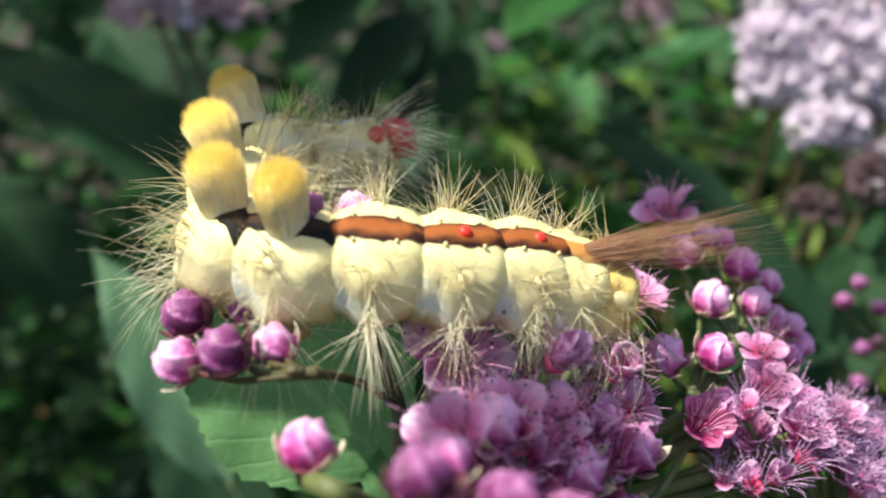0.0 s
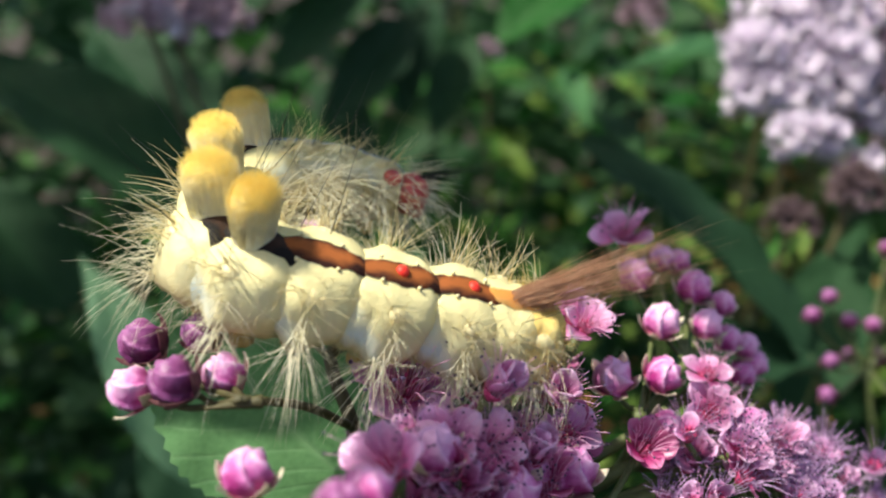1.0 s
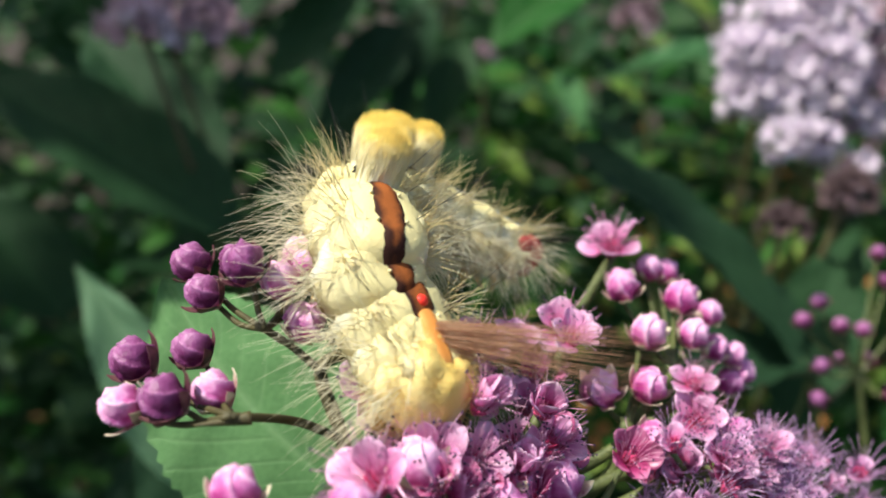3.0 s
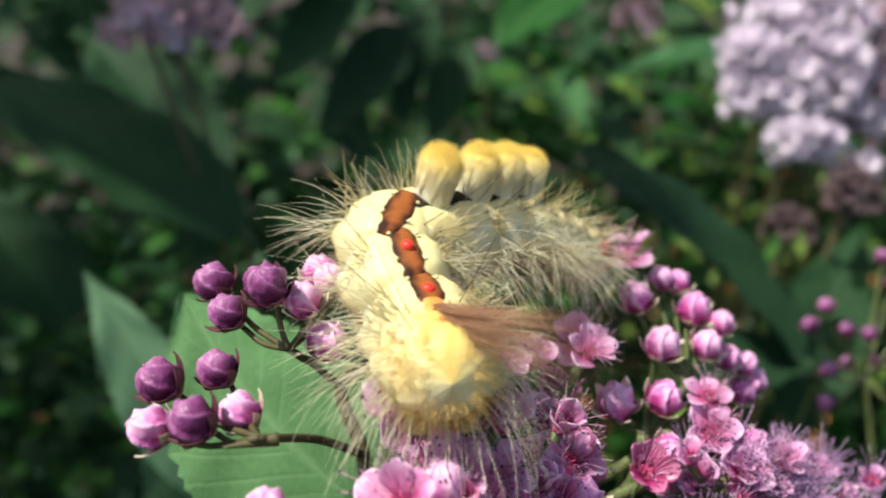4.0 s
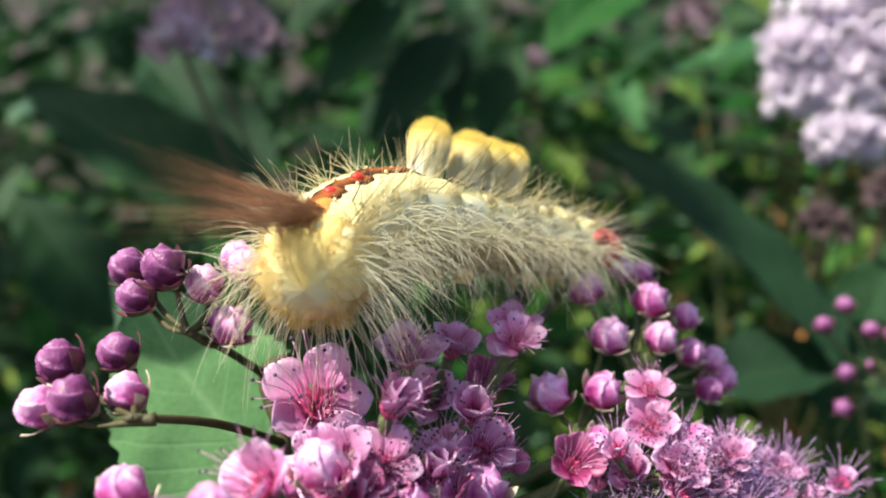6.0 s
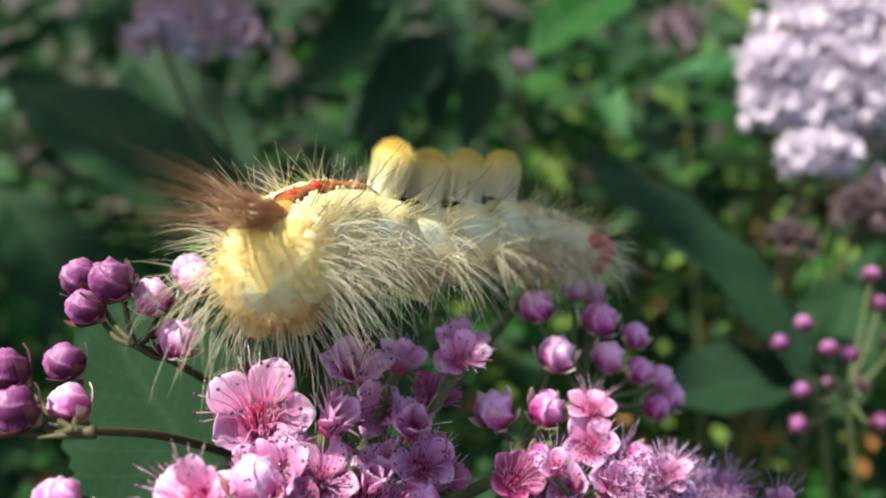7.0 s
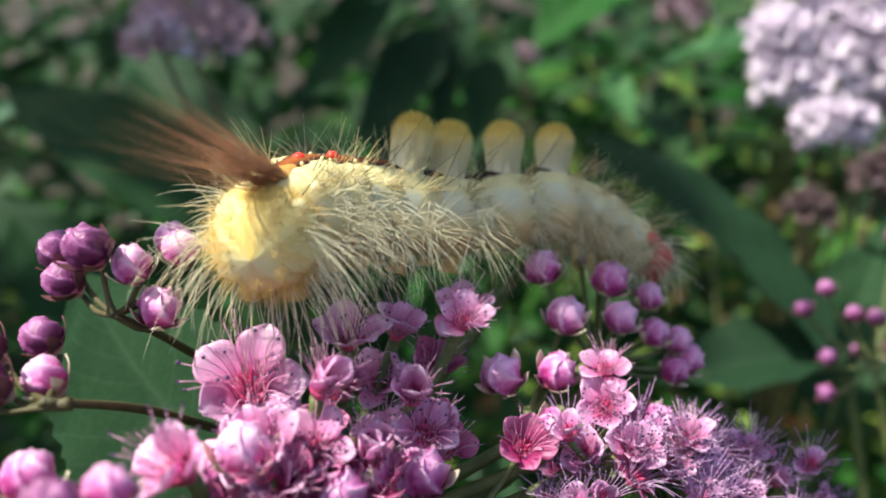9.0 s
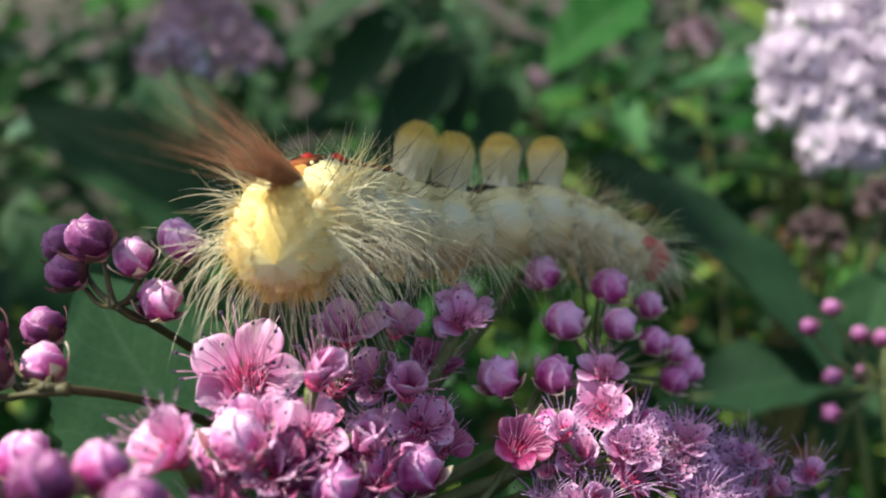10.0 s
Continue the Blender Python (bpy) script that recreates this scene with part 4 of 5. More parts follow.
foliage("shrub_foliage", "dense dark green shrub leaves behind the flowers", LEAF_SHADED, 5200, (-9, 5.5, 0.18), (9, 14, 0.78), 0.62, 21)
foliage("shrub_foliage", "green shrub leaves behind the flowers", LEAF_BACK, 1500, (-9, 5.2, 0.2), (9, 12, 0.74), 0.42, 22)
foliage("low_foliage", "small yellow-green weeds between the shrubs", LEAF_LIGHT, 1200, (-7, 6, 0.25), (9, 12, 0.66), 0.19, 23)
foliage("shrub_foliage", "green shrub leaves far back", LEAF_BACK, 5200, (-40, 14, 0.05), (40, 45, 1.6), 1.5, 24)
foliage("low_foliage", "low green ground cover between the shrubs", LEAF_BACK, 5000, (-16, 9, 0.02), (16, 34, 0.20), 1.3, 33)
foliage("low_foliage", "sunlit small yellow-green leaves between the shrubs", LEAF_LIGHT, 300, (-0.6, 5.6, 0.50), (4.2, 8.5, 0.76), 0.24, 28)
foliage("low_foliage", "sunlit fresh green leaves between the shrubs", LEAF_BACK, 260, (-0.6, 5.6, 0.50), (4.2, 8.0, 0.76), 0.42, 29)
# pale leaves added to stand in for small blurred highlights
foliage("low_foliage", "small pale leaves in place of glints between the shrubs", LEAF_PALE, 1300, (-5, 4.6, 0.40), (5, 8.0, 0.80), 0.10, 30)
foliage("leaf_litter", "brown and orange dry leaves on the soil", LITTER, 900, (-12, 3, 0.03), (12, 22, 0.06), 0.5, 25)
foliage("low_foliage", "tiny sunlit yellow-green weeds beside the dark leaves", LEAF_LIGHT, 260, (0.2, 5.0, 0.56), (3.2, 7.0, 0.74), 0.17, 35)
foliage("leaf_litter", "dry orange leaves in the sunlit weeds", LITTER_ORANGE, 60, (0.8, 5.2, 0.58), (2.8, 7.0, 0.72), 0.16, 36)
foliage("leaf_litter", "dry orange leaves caught in the shrubs", LITTER, 140, (-5, 6, 0.35), (6, 10, 0.62), 0.3, 27)
foliage("shrub_foliage", "dark shrub leaves around the flower heads", LEAF_SHADED, 500, (-4.5, 3.4, 0.25), (4.5, 5.5, 0.56), 0.6, 26)


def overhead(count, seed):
    """Unseen leaves, added towards the sun to shade the background; sunny lanes stay open over the flower heads."""
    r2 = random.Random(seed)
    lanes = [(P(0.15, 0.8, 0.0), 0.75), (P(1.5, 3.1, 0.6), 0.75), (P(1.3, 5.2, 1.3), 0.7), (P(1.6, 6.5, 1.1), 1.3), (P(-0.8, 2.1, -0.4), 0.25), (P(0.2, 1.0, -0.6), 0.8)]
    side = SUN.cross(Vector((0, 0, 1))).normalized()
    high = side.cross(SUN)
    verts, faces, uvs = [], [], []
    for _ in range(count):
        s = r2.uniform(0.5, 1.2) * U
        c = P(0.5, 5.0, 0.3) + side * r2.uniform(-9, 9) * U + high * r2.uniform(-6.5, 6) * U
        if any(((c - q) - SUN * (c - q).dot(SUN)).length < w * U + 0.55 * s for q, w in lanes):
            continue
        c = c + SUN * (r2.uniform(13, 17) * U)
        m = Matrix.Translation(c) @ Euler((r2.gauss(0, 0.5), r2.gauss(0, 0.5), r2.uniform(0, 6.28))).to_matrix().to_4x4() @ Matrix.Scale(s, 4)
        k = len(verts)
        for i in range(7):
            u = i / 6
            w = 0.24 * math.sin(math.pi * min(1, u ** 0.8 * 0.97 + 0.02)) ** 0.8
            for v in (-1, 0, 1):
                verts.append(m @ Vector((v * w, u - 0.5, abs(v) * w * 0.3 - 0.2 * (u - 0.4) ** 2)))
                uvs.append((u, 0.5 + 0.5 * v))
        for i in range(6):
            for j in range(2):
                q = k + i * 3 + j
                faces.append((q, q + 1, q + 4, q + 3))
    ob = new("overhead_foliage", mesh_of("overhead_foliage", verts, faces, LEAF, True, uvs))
    tagged(ob, "unseen leaves added overhead to dapple the background", "foliage", kind="stuff")


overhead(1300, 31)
foliage("low_foliage", "low green ground cover round the flower bed", LEAF_BACK, 5200, (-42, -42, 0.01), (42, 9, 0.10), 1.9, 34)


def tall_canes():
    """Unseen canes, added to carry the shading leaves overhead."""
    r2 = random.Random(41)
    top = P(0.5, 5.0, 0.3) + SUN * (15 * U)
    foot = Vector((top.x, top.y, 0.0))
    thing = empty("tall_shrub", Matrix.Translation(foot), "unseen thin bare brown canes added under the shading leaves", "shrub")
    inv = Matrix.Translation(foot).inverted()
    side = SUN.cross(Vector((0, 0, 1))).normalized()
    for k in (-9, -8, -7, -6, 6, 7, 8, 9):
        tip = top + side * (k * U) + Vector((0, 0, r2.uniform(-2, 3) * U))
        base = foot + side * (k * 0.95 * U) + Vector((r2.gauss(0, 0.02), r2.gauss(0, 0.02), 0))
        add_stalk(thing, inv, [base, base.lerp(tip, 0.5) + Vector((0, 0, 0.05)), tip], 0.07 * U, 0.02 * U, STALK_RED, "cane")


tall_canes()


# ---- the caterpillar ----
RADII = [0.026, 0.036, 0.041, 0.043, 0.044, 0.045, 0.046, 0.047, 0.047, 0.047, 0.047, 0.045, 0.042]
SPINES = []


def spine(t, back, ups, tail):
    """The line of the back at a time: places over the head, chest, brushes, glands and end, the way the back faces, and the tail's tip."""
    SPINES.append((t, [P(*p) for p in back], [D(*u) for u in ups], P(*tail)))


def spines():
    spine(0, [(-0.058, 0.930, 0.146), (-0.134, 0.900, 0.131), (-0.192, 0.840, 0.126), (-0.177, 0.690, 0.035), (-0.051, 0.660, 0.017), (0.079, 0.700, 0.008), (0.155, 0.740, -0.014)],
          [(0, 0, 1), (-0.3, -0.1, 0.95), (0, -0.75, 0.66), (0, -0.7, 0.7)], (0.370, 0.800, 0.030))
    spine(0.5, [(0.002, 0.874, 0.127), (-0.075, 0.845, 0.119), (-0.133, 0.785, 0.125), (-0.132, 0.645, 0.045), (-0.033, 0.614, 0.025), (0.088, 0.664, 0.013), (0.157, 0.694, -0.012)],
          [(0, 0, 1), (-0.1, -0.1, 0.95), (0, -0.75, 0.66), (0, -0.7, 0.7)], (0.379, 0.763, 0.009))
    spine(1, [(0.014, 0.919, 0.112), (-0.067, 0.889, 0.137), (-0.145, 0.819, 0.131), (-0.143, 0.669, 0.058), (-0.051, 0.649, 0.024), (0.072, 0.699, -0.007), (0.137, 0.729, -0.025)],
          [(0, 0, 1), (-0.1, -0.1, 0.95), (0.1, -0.7, 0.66), (0, -0.7, 0.7)], (0.365, 0.790, 0.050))
    spine(1.2, [(0.032, 0.923, 0.094), (-0.047, 0.893, 0.116), (-0.115, 0.823, 0.125), (-0.132, 0.683, 0.050), (-0.046, 0.653, 0.004), (0.076, 0.704, -0.029), (0.142, 0.734, -0.051)],
          [(0, 0, 1), (-0.1, -0.1, 0.95), (0.25, -0.65, 0.66), (0, -0.7, 0.7)], (0.385, 0.795, 0.019))
    spine(1.5, [(0.049, 0.957, 0.078), (-0.003, 0.916, 0.110), (-0.059, 0.856, 0.154), (-0.079, 0.746, 0.125), (-0.026, 0.676, 0.050), (0.083, 0.717, -0.003), (0.147, 0.748, -0.037)],
          [(0, 0, 1), (0, -0.1, 0.95), (0.5, -0.55, 0.6), (0.1, -0.6, 0.77)], (0.390, 0.800, 0.016))
    spine(1.7, [(0.098, 0.981, 0.067), (0.049, 0.941, 0.094), (0.003, 0.881, 0.142), (-0.015, 0.770, 0.128), (0.021, 0.691, 0.071), (0.118, 0.721, 0.004), (0.179, 0.751, -0.028)],
          [(0.1, 0, 1), (0, -0.1, 0.95), (0.55, -0.55, 0.6), (0.2, -0.5, 0.8)], (0.381, 0.803, -0.022))
    spine(2, [(0.123, 1.003, 0.069), (0.069, 0.953, 0.094), (0.017, 0.893, 0.138), (-0.010, 0.793, 0.137), (0.021, 0.693, 0.096), (0.126, 0.723, 0.019), (0.184, 0.753, -0.009)],
          [(0.2, 0, 1), (0.1, -0.1, 0.95), (0.55, -0.55, 0.6), (0.3, -0.4, 0.85)], (0.378, 0.804, 0.000))
    spine(2.2, [(0.116, 0.997, 0.082), (0.065, 0.947, 0.106), (0.007, 0.887, 0.145), (-0.019, 0.787, 0.139), (0.018, 0.687, 0.095), (0.106, 0.717, 0.029), (0.168, 0.747, 0.002)],
          [(0.2, 0, 1), (0.1, -0.1, 0.95), (0.55, -0.55, 0.6), (0.3, -0.4, 0.85)], (0.355, 0.797, 0.032))
    spine(2.5, [(0.137, 0.984, 0.070), (0.082, 0.934, 0.098), (0.020, 0.874, 0.137), (-0.012, 0.774, 0.134), (0.022, 0.684, 0.092), (0.107, 0.714, 0.032), (0.169, 0.734, 0.006)],
          [(0.2, 0, 1), (0.1, -0.1, 0.95), (0.55, -0.55, 0.6), (0.4, -0.35, 0.85)], (0.345, 0.784, 0.067))
    spine(2.7, [(0.150, 0.972, 0.060), (0.095, 0.932, 0.088), (0.026, 0.882, 0.125), (-0.013, 0.782, 0.121), (0.022, 0.682, 0.077), (0.079, 0.692, -0.000), (0.109, 0.682, -0.037)],
          [(0.2, 0, 1), (0.1, -0.1, 0.95), (0.5, -0.6, 0.6), (0.4, -0.35, 0.85)], (0.308, 0.682, -0.048))
    spine(3.8, [(0.200, 0.950, 0.071), (0.148, 0.920, 0.102), (0.089, 0.880, 0.125), (0.042, 0.810, 0.122), (-0.018, 0.740, 0.094), (0.003, 0.670, 0.018), (0.018, 0.620, -0.003)],
          [(0.2, 0, 1), (0.05, -0.1, 1), (0.3, -0.55, 0.78), (0.2, -0.5, 0.85)], (0.152, 0.530, -0.004))
    spine(4, [(0.223, 0.948, 0.071), (0.180, 0.919, 0.095), (0.128, 0.879, 0.113), (0.070, 0.809, 0.112), (0.000, 0.739, 0.097), (0.027, 0.668, 0.024), (0.040, 0.608, 0.006)],
          [(0.2, 0, 1), (0.05, -0.1, 1), (0.25, -0.6, 0.75), (0.1, -0.5, 0.85)], (0.158, 0.468, -0.011))
    spine(4.5, [(0.230, 0.994, 0.097), (0.183, 0.964, 0.108), (0.130, 0.924, 0.113), (0.077, 0.854, 0.112), (0.035, 0.784, 0.088), (0.047, 0.714, 0.026), (0.046, 0.654, 0.007)],
          [(0.2, 0, 1), (0.05, -0.1, 1), (0.25, -0.6, 0.75), (0.1, -0.5, 0.85)], (0.195, 0.494, 0.067))
    spine(4.9, [(0.247, 0.962, 0.106), (0.203, 0.932, 0.118), (0.141, 0.903, 0.142), (0.069, 0.833, 0.145), (0.027, 0.763, 0.117), (0.024, 0.683, 0.053), (0.022, 0.623, 0.028)],
          [(0.2, 0, 1), (0.05, -0.1, 1), (0.35, -0.5, 0.77), (0.1, -0.5, 0.85)], (0.102, 0.423, 0.091))
    spine(5, [(0.233, 0.962, 0.085), (0.191, 0.932, 0.097), (0.142, 0.902, 0.120), (0.080, 0.832, 0.123), (0.033, 0.762, 0.099), (0.025, 0.672, 0.032), (0.021, 0.612, 0.006)],
          [(0.2, 0, 1), (0.05, -0.1, 1), (0.4, -0.5, 0.77), (0.1, -0.5, 0.85)], (0.057, 0.472, 0.086))
    spine(5.1, [(0.271, 0.967, 0.056), (0.219, 0.937, 0.070), (0.157, 0.906, 0.086), (0.097, 0.836, 0.090), (0.048, 0.765, 0.065), (0.025, 0.675, 0.005), (0.021, 0.615, -0.023)],
          [(0.15, 0, 1), (0.03, -0.1, 1), (0.3, -0.48, 0.82), (0.1, -0.45, 0.88)], (-0.005, 0.435, 0.022))
    spine(5.2, [(0.291, 0.973, 0.041), (0.229, 0.941, 0.058), (0.162, 0.910, 0.069), (0.100, 0.839, 0.075), (0.056, 0.768, 0.060), (0.030, 0.677, -0.002), (0.021, 0.627, -0.030)],
          [(0.1, 0, 1), (0, -0.1, 1), (0.2, -0.45, 0.87), (0.1, -0.4, 0.9)], (-0.049, 0.475, -0.026))
    spine(5.5, [(0.274, 0.984, 0.081), (0.217, 0.950, 0.094), (0.160, 0.905, 0.110), (0.107, 0.842, 0.123), (0.051, 0.768, 0.128), (-0.014, 0.693, 0.078), (-0.019, 0.633, 0.037)],
          [(0.1, 0, 1), (0, -0.1, 1), (0, -0.35, 0.94), (0, -0.3, 0.95)], (-0.052, 0.471, 0.016))
    spine(5.7, [(0.277, 0.978, 0.073), (0.218, 0.942, 0.089), (0.163, 0.897, 0.102), (0.121, 0.843, 0.114), (0.067, 0.767, 0.118), (0.015, 0.692, 0.089), (0.009, 0.632, 0.056)],
          [(0.1, 0, 1), (0, -0.1, 1), (0, -0.3, 0.94), (0, -0.3, 0.95)], (-0.051, 0.476, 0.065))
    spine(6.8, [(0.353, 1.037, 0.080), (0.288, 1.002, 0.105), (0.225, 0.957, 0.120), (0.149, 0.851, 0.109), (0.079, 0.776, 0.122), (0.043, 0.703, 0.105), (0.044, 0.623, 0.075)],
          [(0, 0, 1), (0, -0.1, 1), (0, -0.5, 0.87), (0, -0.55, 0.84)], (0.004, 0.460, 0.096))
    spine(7, [(0.349, 1.029, 0.087), (0.287, 0.994, 0.111), (0.226, 0.949, 0.122), (0.147, 0.843, 0.111), (0.079, 0.768, 0.123), (0.044, 0.695, 0.106), (0.048, 0.615, 0.077)],
          [(0, 0, 1), (0, -0.1, 1), (0, -0.5, 0.87), (0, -0.55, 0.84)], (0.016, 0.452, 0.091))
    spine(7.5, [(0.353, 1.054, 0.073), (0.294, 1.018, 0.105), (0.228, 0.973, 0.119), (0.139, 0.865, 0.109), (0.075, 0.790, 0.119), (0.042, 0.717, 0.106), (0.042, 0.637, 0.074)],
          [(0, 0, 1), (0, -0.1, 1), (0, -0.5, 0.87), (0, -0.55, 0.84)], (0.012, 0.474, 0.073))
    spine(8, [(0.382, 1.069, 0.046), (0.315, 1.034, 0.094), (0.250, 0.988, 0.116), (0.139, 0.879, 0.105), (0.075, 0.804, 0.119), (0.041, 0.731, 0.105), (0.034, 0.651, 0.073)],
          [(0, 0, 1), (0, -0.1, 1), (0, -0.5, 0.87), (0, -0.55, 0.84)], (-0.002, 0.487, 0.070))
    spine(8.5, [(0.416, 1.073, 0.030), (0.357, 1.037, 0.078), (0.291, 0.991, 0.108), (0.162, 0.880, 0.101), (0.093, 0.803, 0.115), (0.053, 0.730, 0.104), (0.050, 0.649, 0.072)],
          [(0, 0, 1), (0, -0.1, 1), (0, -0.5, 0.87), (0, -0.55, 0.84)], (0.020, 0.486, 0.106))
    spine(9, [(0.420, 1.088, 0.022), (0.356, 1.051, 0.077), (0.286, 1.004, 0.108), (0.173, 0.893, 0.099), (0.105, 0.816, 0.107), (0.055, 0.741, 0.102), (0.044, 0.660, 0.067)],
          [(0, 0, 1), (0, -0.1, 1), (0, -0.5, 0.87), (0, -0.55, 0.84)], (0.015, 0.497, 0.101))
    spine(9.5, [(0.415, 1.080, 0.031), (0.355, 1.042, 0.079), (0.291, 0.995, 0.106), (0.179, 0.884, 0.098), (0.108, 0.807, 0.107), (0.064, 0.732, 0.101), (0.063, 0.652, 0.068)],
          [(0, 0, 1), (0, -0.1, 1), (0, -0.5, 0.87), (0, -0.55, 0.84)], (0.038, 0.488, 0.096))
    spine(10, [(0.410, 1.082, 0.038), (0.346, 1.043, 0.075), (0.276, 0.994, 0.100), (0.174, 0.883, 0.089), (0.108, 0.805, 0.101), (0.064, 0.730, 0.098), (0.062, 0.651, 0.058)],
          [(0, 0, 1), (0, -0.1, 1), (0, -0.5, 0.87), (0, -0.55, 0.84)], (0.040, 0.486, 0.095))


spines()


def segment_poses(back, ups):
    """Poses of the thirteen segments: y to the head, z out of the back."""
    dense = smooth_line(back, 13)
    out = []
    for k in range(13):
        s = k / 4
        i = min(int(s), 2)
        up = ups[i].lerp(ups[i + 1], s - i)
        y = (dense[max(k - 1, 0)] - dense[min(k + 1, 12)]).normalized()
        z = (up - y * up.dot(y)).normalized()
        x = y.cross(z)
        turn = Matrix((x, y, z)).transposed().to_4x4()
        out.append(Matrix.Translation(dense[k] - z * RADII[k] * U * 0.98) @ turn)
    return out


cat_base = P(0.16, 0.80, -0.06)
caterpillar = empty("caterpillar", Matrix.Translation(cat_base), "pale yellow hairy caterpillar with four brushes and red spots", "caterpillar")
CAT_INV = Matrix.Translation(cat_base).inverted()
crng = random.Random(5)


SHAPE = {"round_end": False}


def ring_profile(s, w=0.0):
    """Girth along a ring, drawn in at both ends: little along the back, deeply at the flanks."""
    if SHAPE["round_end"] and s < 0:
        return math.sqrt(max(0.0, 1 - s * s))
    side = min(1.0, abs(w) / 1.1)
    return max(0.0, 1 - abs(s) ** (4.5 - 1.6 * side)) ** (0.5 + 0.04 * side)


def segment_mesh(r, long, seed):
    """A plump ring with folds, swollen at the sides where the warts sit."""
    verts, faces = [], []
    rings, sides = 18, 40
    for i in range(rings + 1):
        s = 2 * i / rings - 1
        for j in range(sides):
            w = 2 * math.pi * j / sides
            prof = ring_profile(s, math.atan2(math.sin(w), math.cos(w)))
            lump = 1 + 0.10 * math.exp(-((abs(math.atan2(math.sin(w), math.cos(w))) - 0.85) / 0.32) ** 2) * math.exp(-(s / 0.5) ** 2)
            lump += 0.20 * math.exp(-((abs(math.atan2(math.sin(w), math.cos(w))) - 1.75) / 0.26) ** 2) * math.exp(-(s / 0.36) ** 2)
            lump += 0.035 * noise.noise(Vector((math.sin(w) * 6, s * 6, math.cos(w) * 6 + 3 * seed)))
            lump += (0.17 if seed == 12 else 0.075) * noise.noise(Vector((math.sin(w) * 2.5, s * 2.5, math.cos(w) * 2.5 + seed)))
            if seed == 12:
                lump += 0.09 * noise.noise(Vector((math.sin(w) * 5.5, s * 5.5, math.cos(w) * 5.5)))
            bare = min(1.0, max(0.0, (abs(math.atan2(math.sin(w), math.cos(w))) - 0.45) / 0.4))
            lump -= 0.085 * bare * math.exp(-((s - 0.40) / 0.09) ** 2)
            lump += 0.045 * math.exp(-((abs(math.atan2(math.sin(w), math.cos(w))) - 0.50) / 0.15) ** 2) * math.exp(-(s / 0.7) ** 4)
            q = r * prof * lump
            verts.append(Vector((q * math.sin(w) * 1.02, s * long, q * math.cos(w) * 0.97)))
    for i in range(rings):
        for j in range(sides):
            faces.append((i * sides + j, i * sides + (j + 1) % sides, (i + 1) * sides + (j + 1) % sides, (i + 1) * sides + j))
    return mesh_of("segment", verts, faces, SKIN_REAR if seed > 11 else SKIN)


def on_ring(r, w, s, long):
    """A place on a ring and the way out of it: w radians from the back, s along."""
    prof = ring_profile(s, w)
    out = Vector((math.sin(w), 0.25 * s, math.cos(w))).normalized()
    return Vector((r * prof * math.sin(w), s * long, r * prof * math.cos(w))), out


def fan(r, long, angle, spread, count, length, radius, droop, seed, lean=0.0, along=0.25):
    """A star of hairs from a wart at an angle from the back."""
    r2 = random.Random(seed)
    pieces = []
    for _ in range(count):
        p, out = on_ring(r * 1.06, angle + r2.gauss(0, 0.10), r2.gauss(0, along * 0.5), long)
        d = out + Vector((r2.gauss(0, spread), r2.gauss(0, spread) + lean, r2.gauss(0, spread)))
        pieces.append(hair(p, d, length * r2.uniform(0.55, 1.15), radius * r2.uniform(0.7, 1.2), droop, r2))
    return joined(pieces)


def nap(r, long, count, length, seed, top=0.0):
    """Short fine down all over a ring."""
    r2 = random.Random(seed)
    pieces = []
    for _ in range(count):
        w = r2.uniform(-math.pi, math.pi)
        if abs(w) < top:
            continue
        p, out = on_ring(r * 0.99, w, r2.uniform(-0.92, 0.92), long)
        d = out + Vector((r2.gauss(0, 0.5), r2.gauss(0, 0.5), r2.gauss(0, 0.5)))
        pieces.append(hair(p, d, length * r2.uniform(0.5, 1.3), 0.00022 * U, (0, 0, -0.5), r2, 2))
    return joined(pieces)


def band_patch(r, long, half, mat, seed):
    """A saddle mark laid on the back, with a ragged edge and raised a little."""
    r2 = random.Random(seed)
    verts, faces = [], []
    rows, cols = 18, 8
    for i in range(rows + 1):
        s = (2 * i / rows - 1) * 0.93
        prof = ring_profile(s)
        h = half * (0.92 + 0.14 * math.cos(s * 6.0) + r2.uniform(-0.10, 0.10))
        for j in range(cols + 1):
            w = (2 * j / cols - 1) * h
            edge = 1 - (2 * j / cols - 1) ** 4
            q = r * prof * (1.0 + 0.05 * noise.noise(Vector((math.sin(w) * 2.5, s * 2.5, math.cos(w) * 2.5 + seed)))) + 0.0016 * U * edge
            verts.append(Vector((q * math.sin(w) * 1.02, s * long, q * math.cos(w) * 0.985)))
    span = cols + 1
    for i in range(rows):
        for j in range(cols):
            a = i * span + j
            faces.append((a, a + 1, a + span + 1, a + span))
    return mesh_of("dorsal_band", verts, faces, mat)


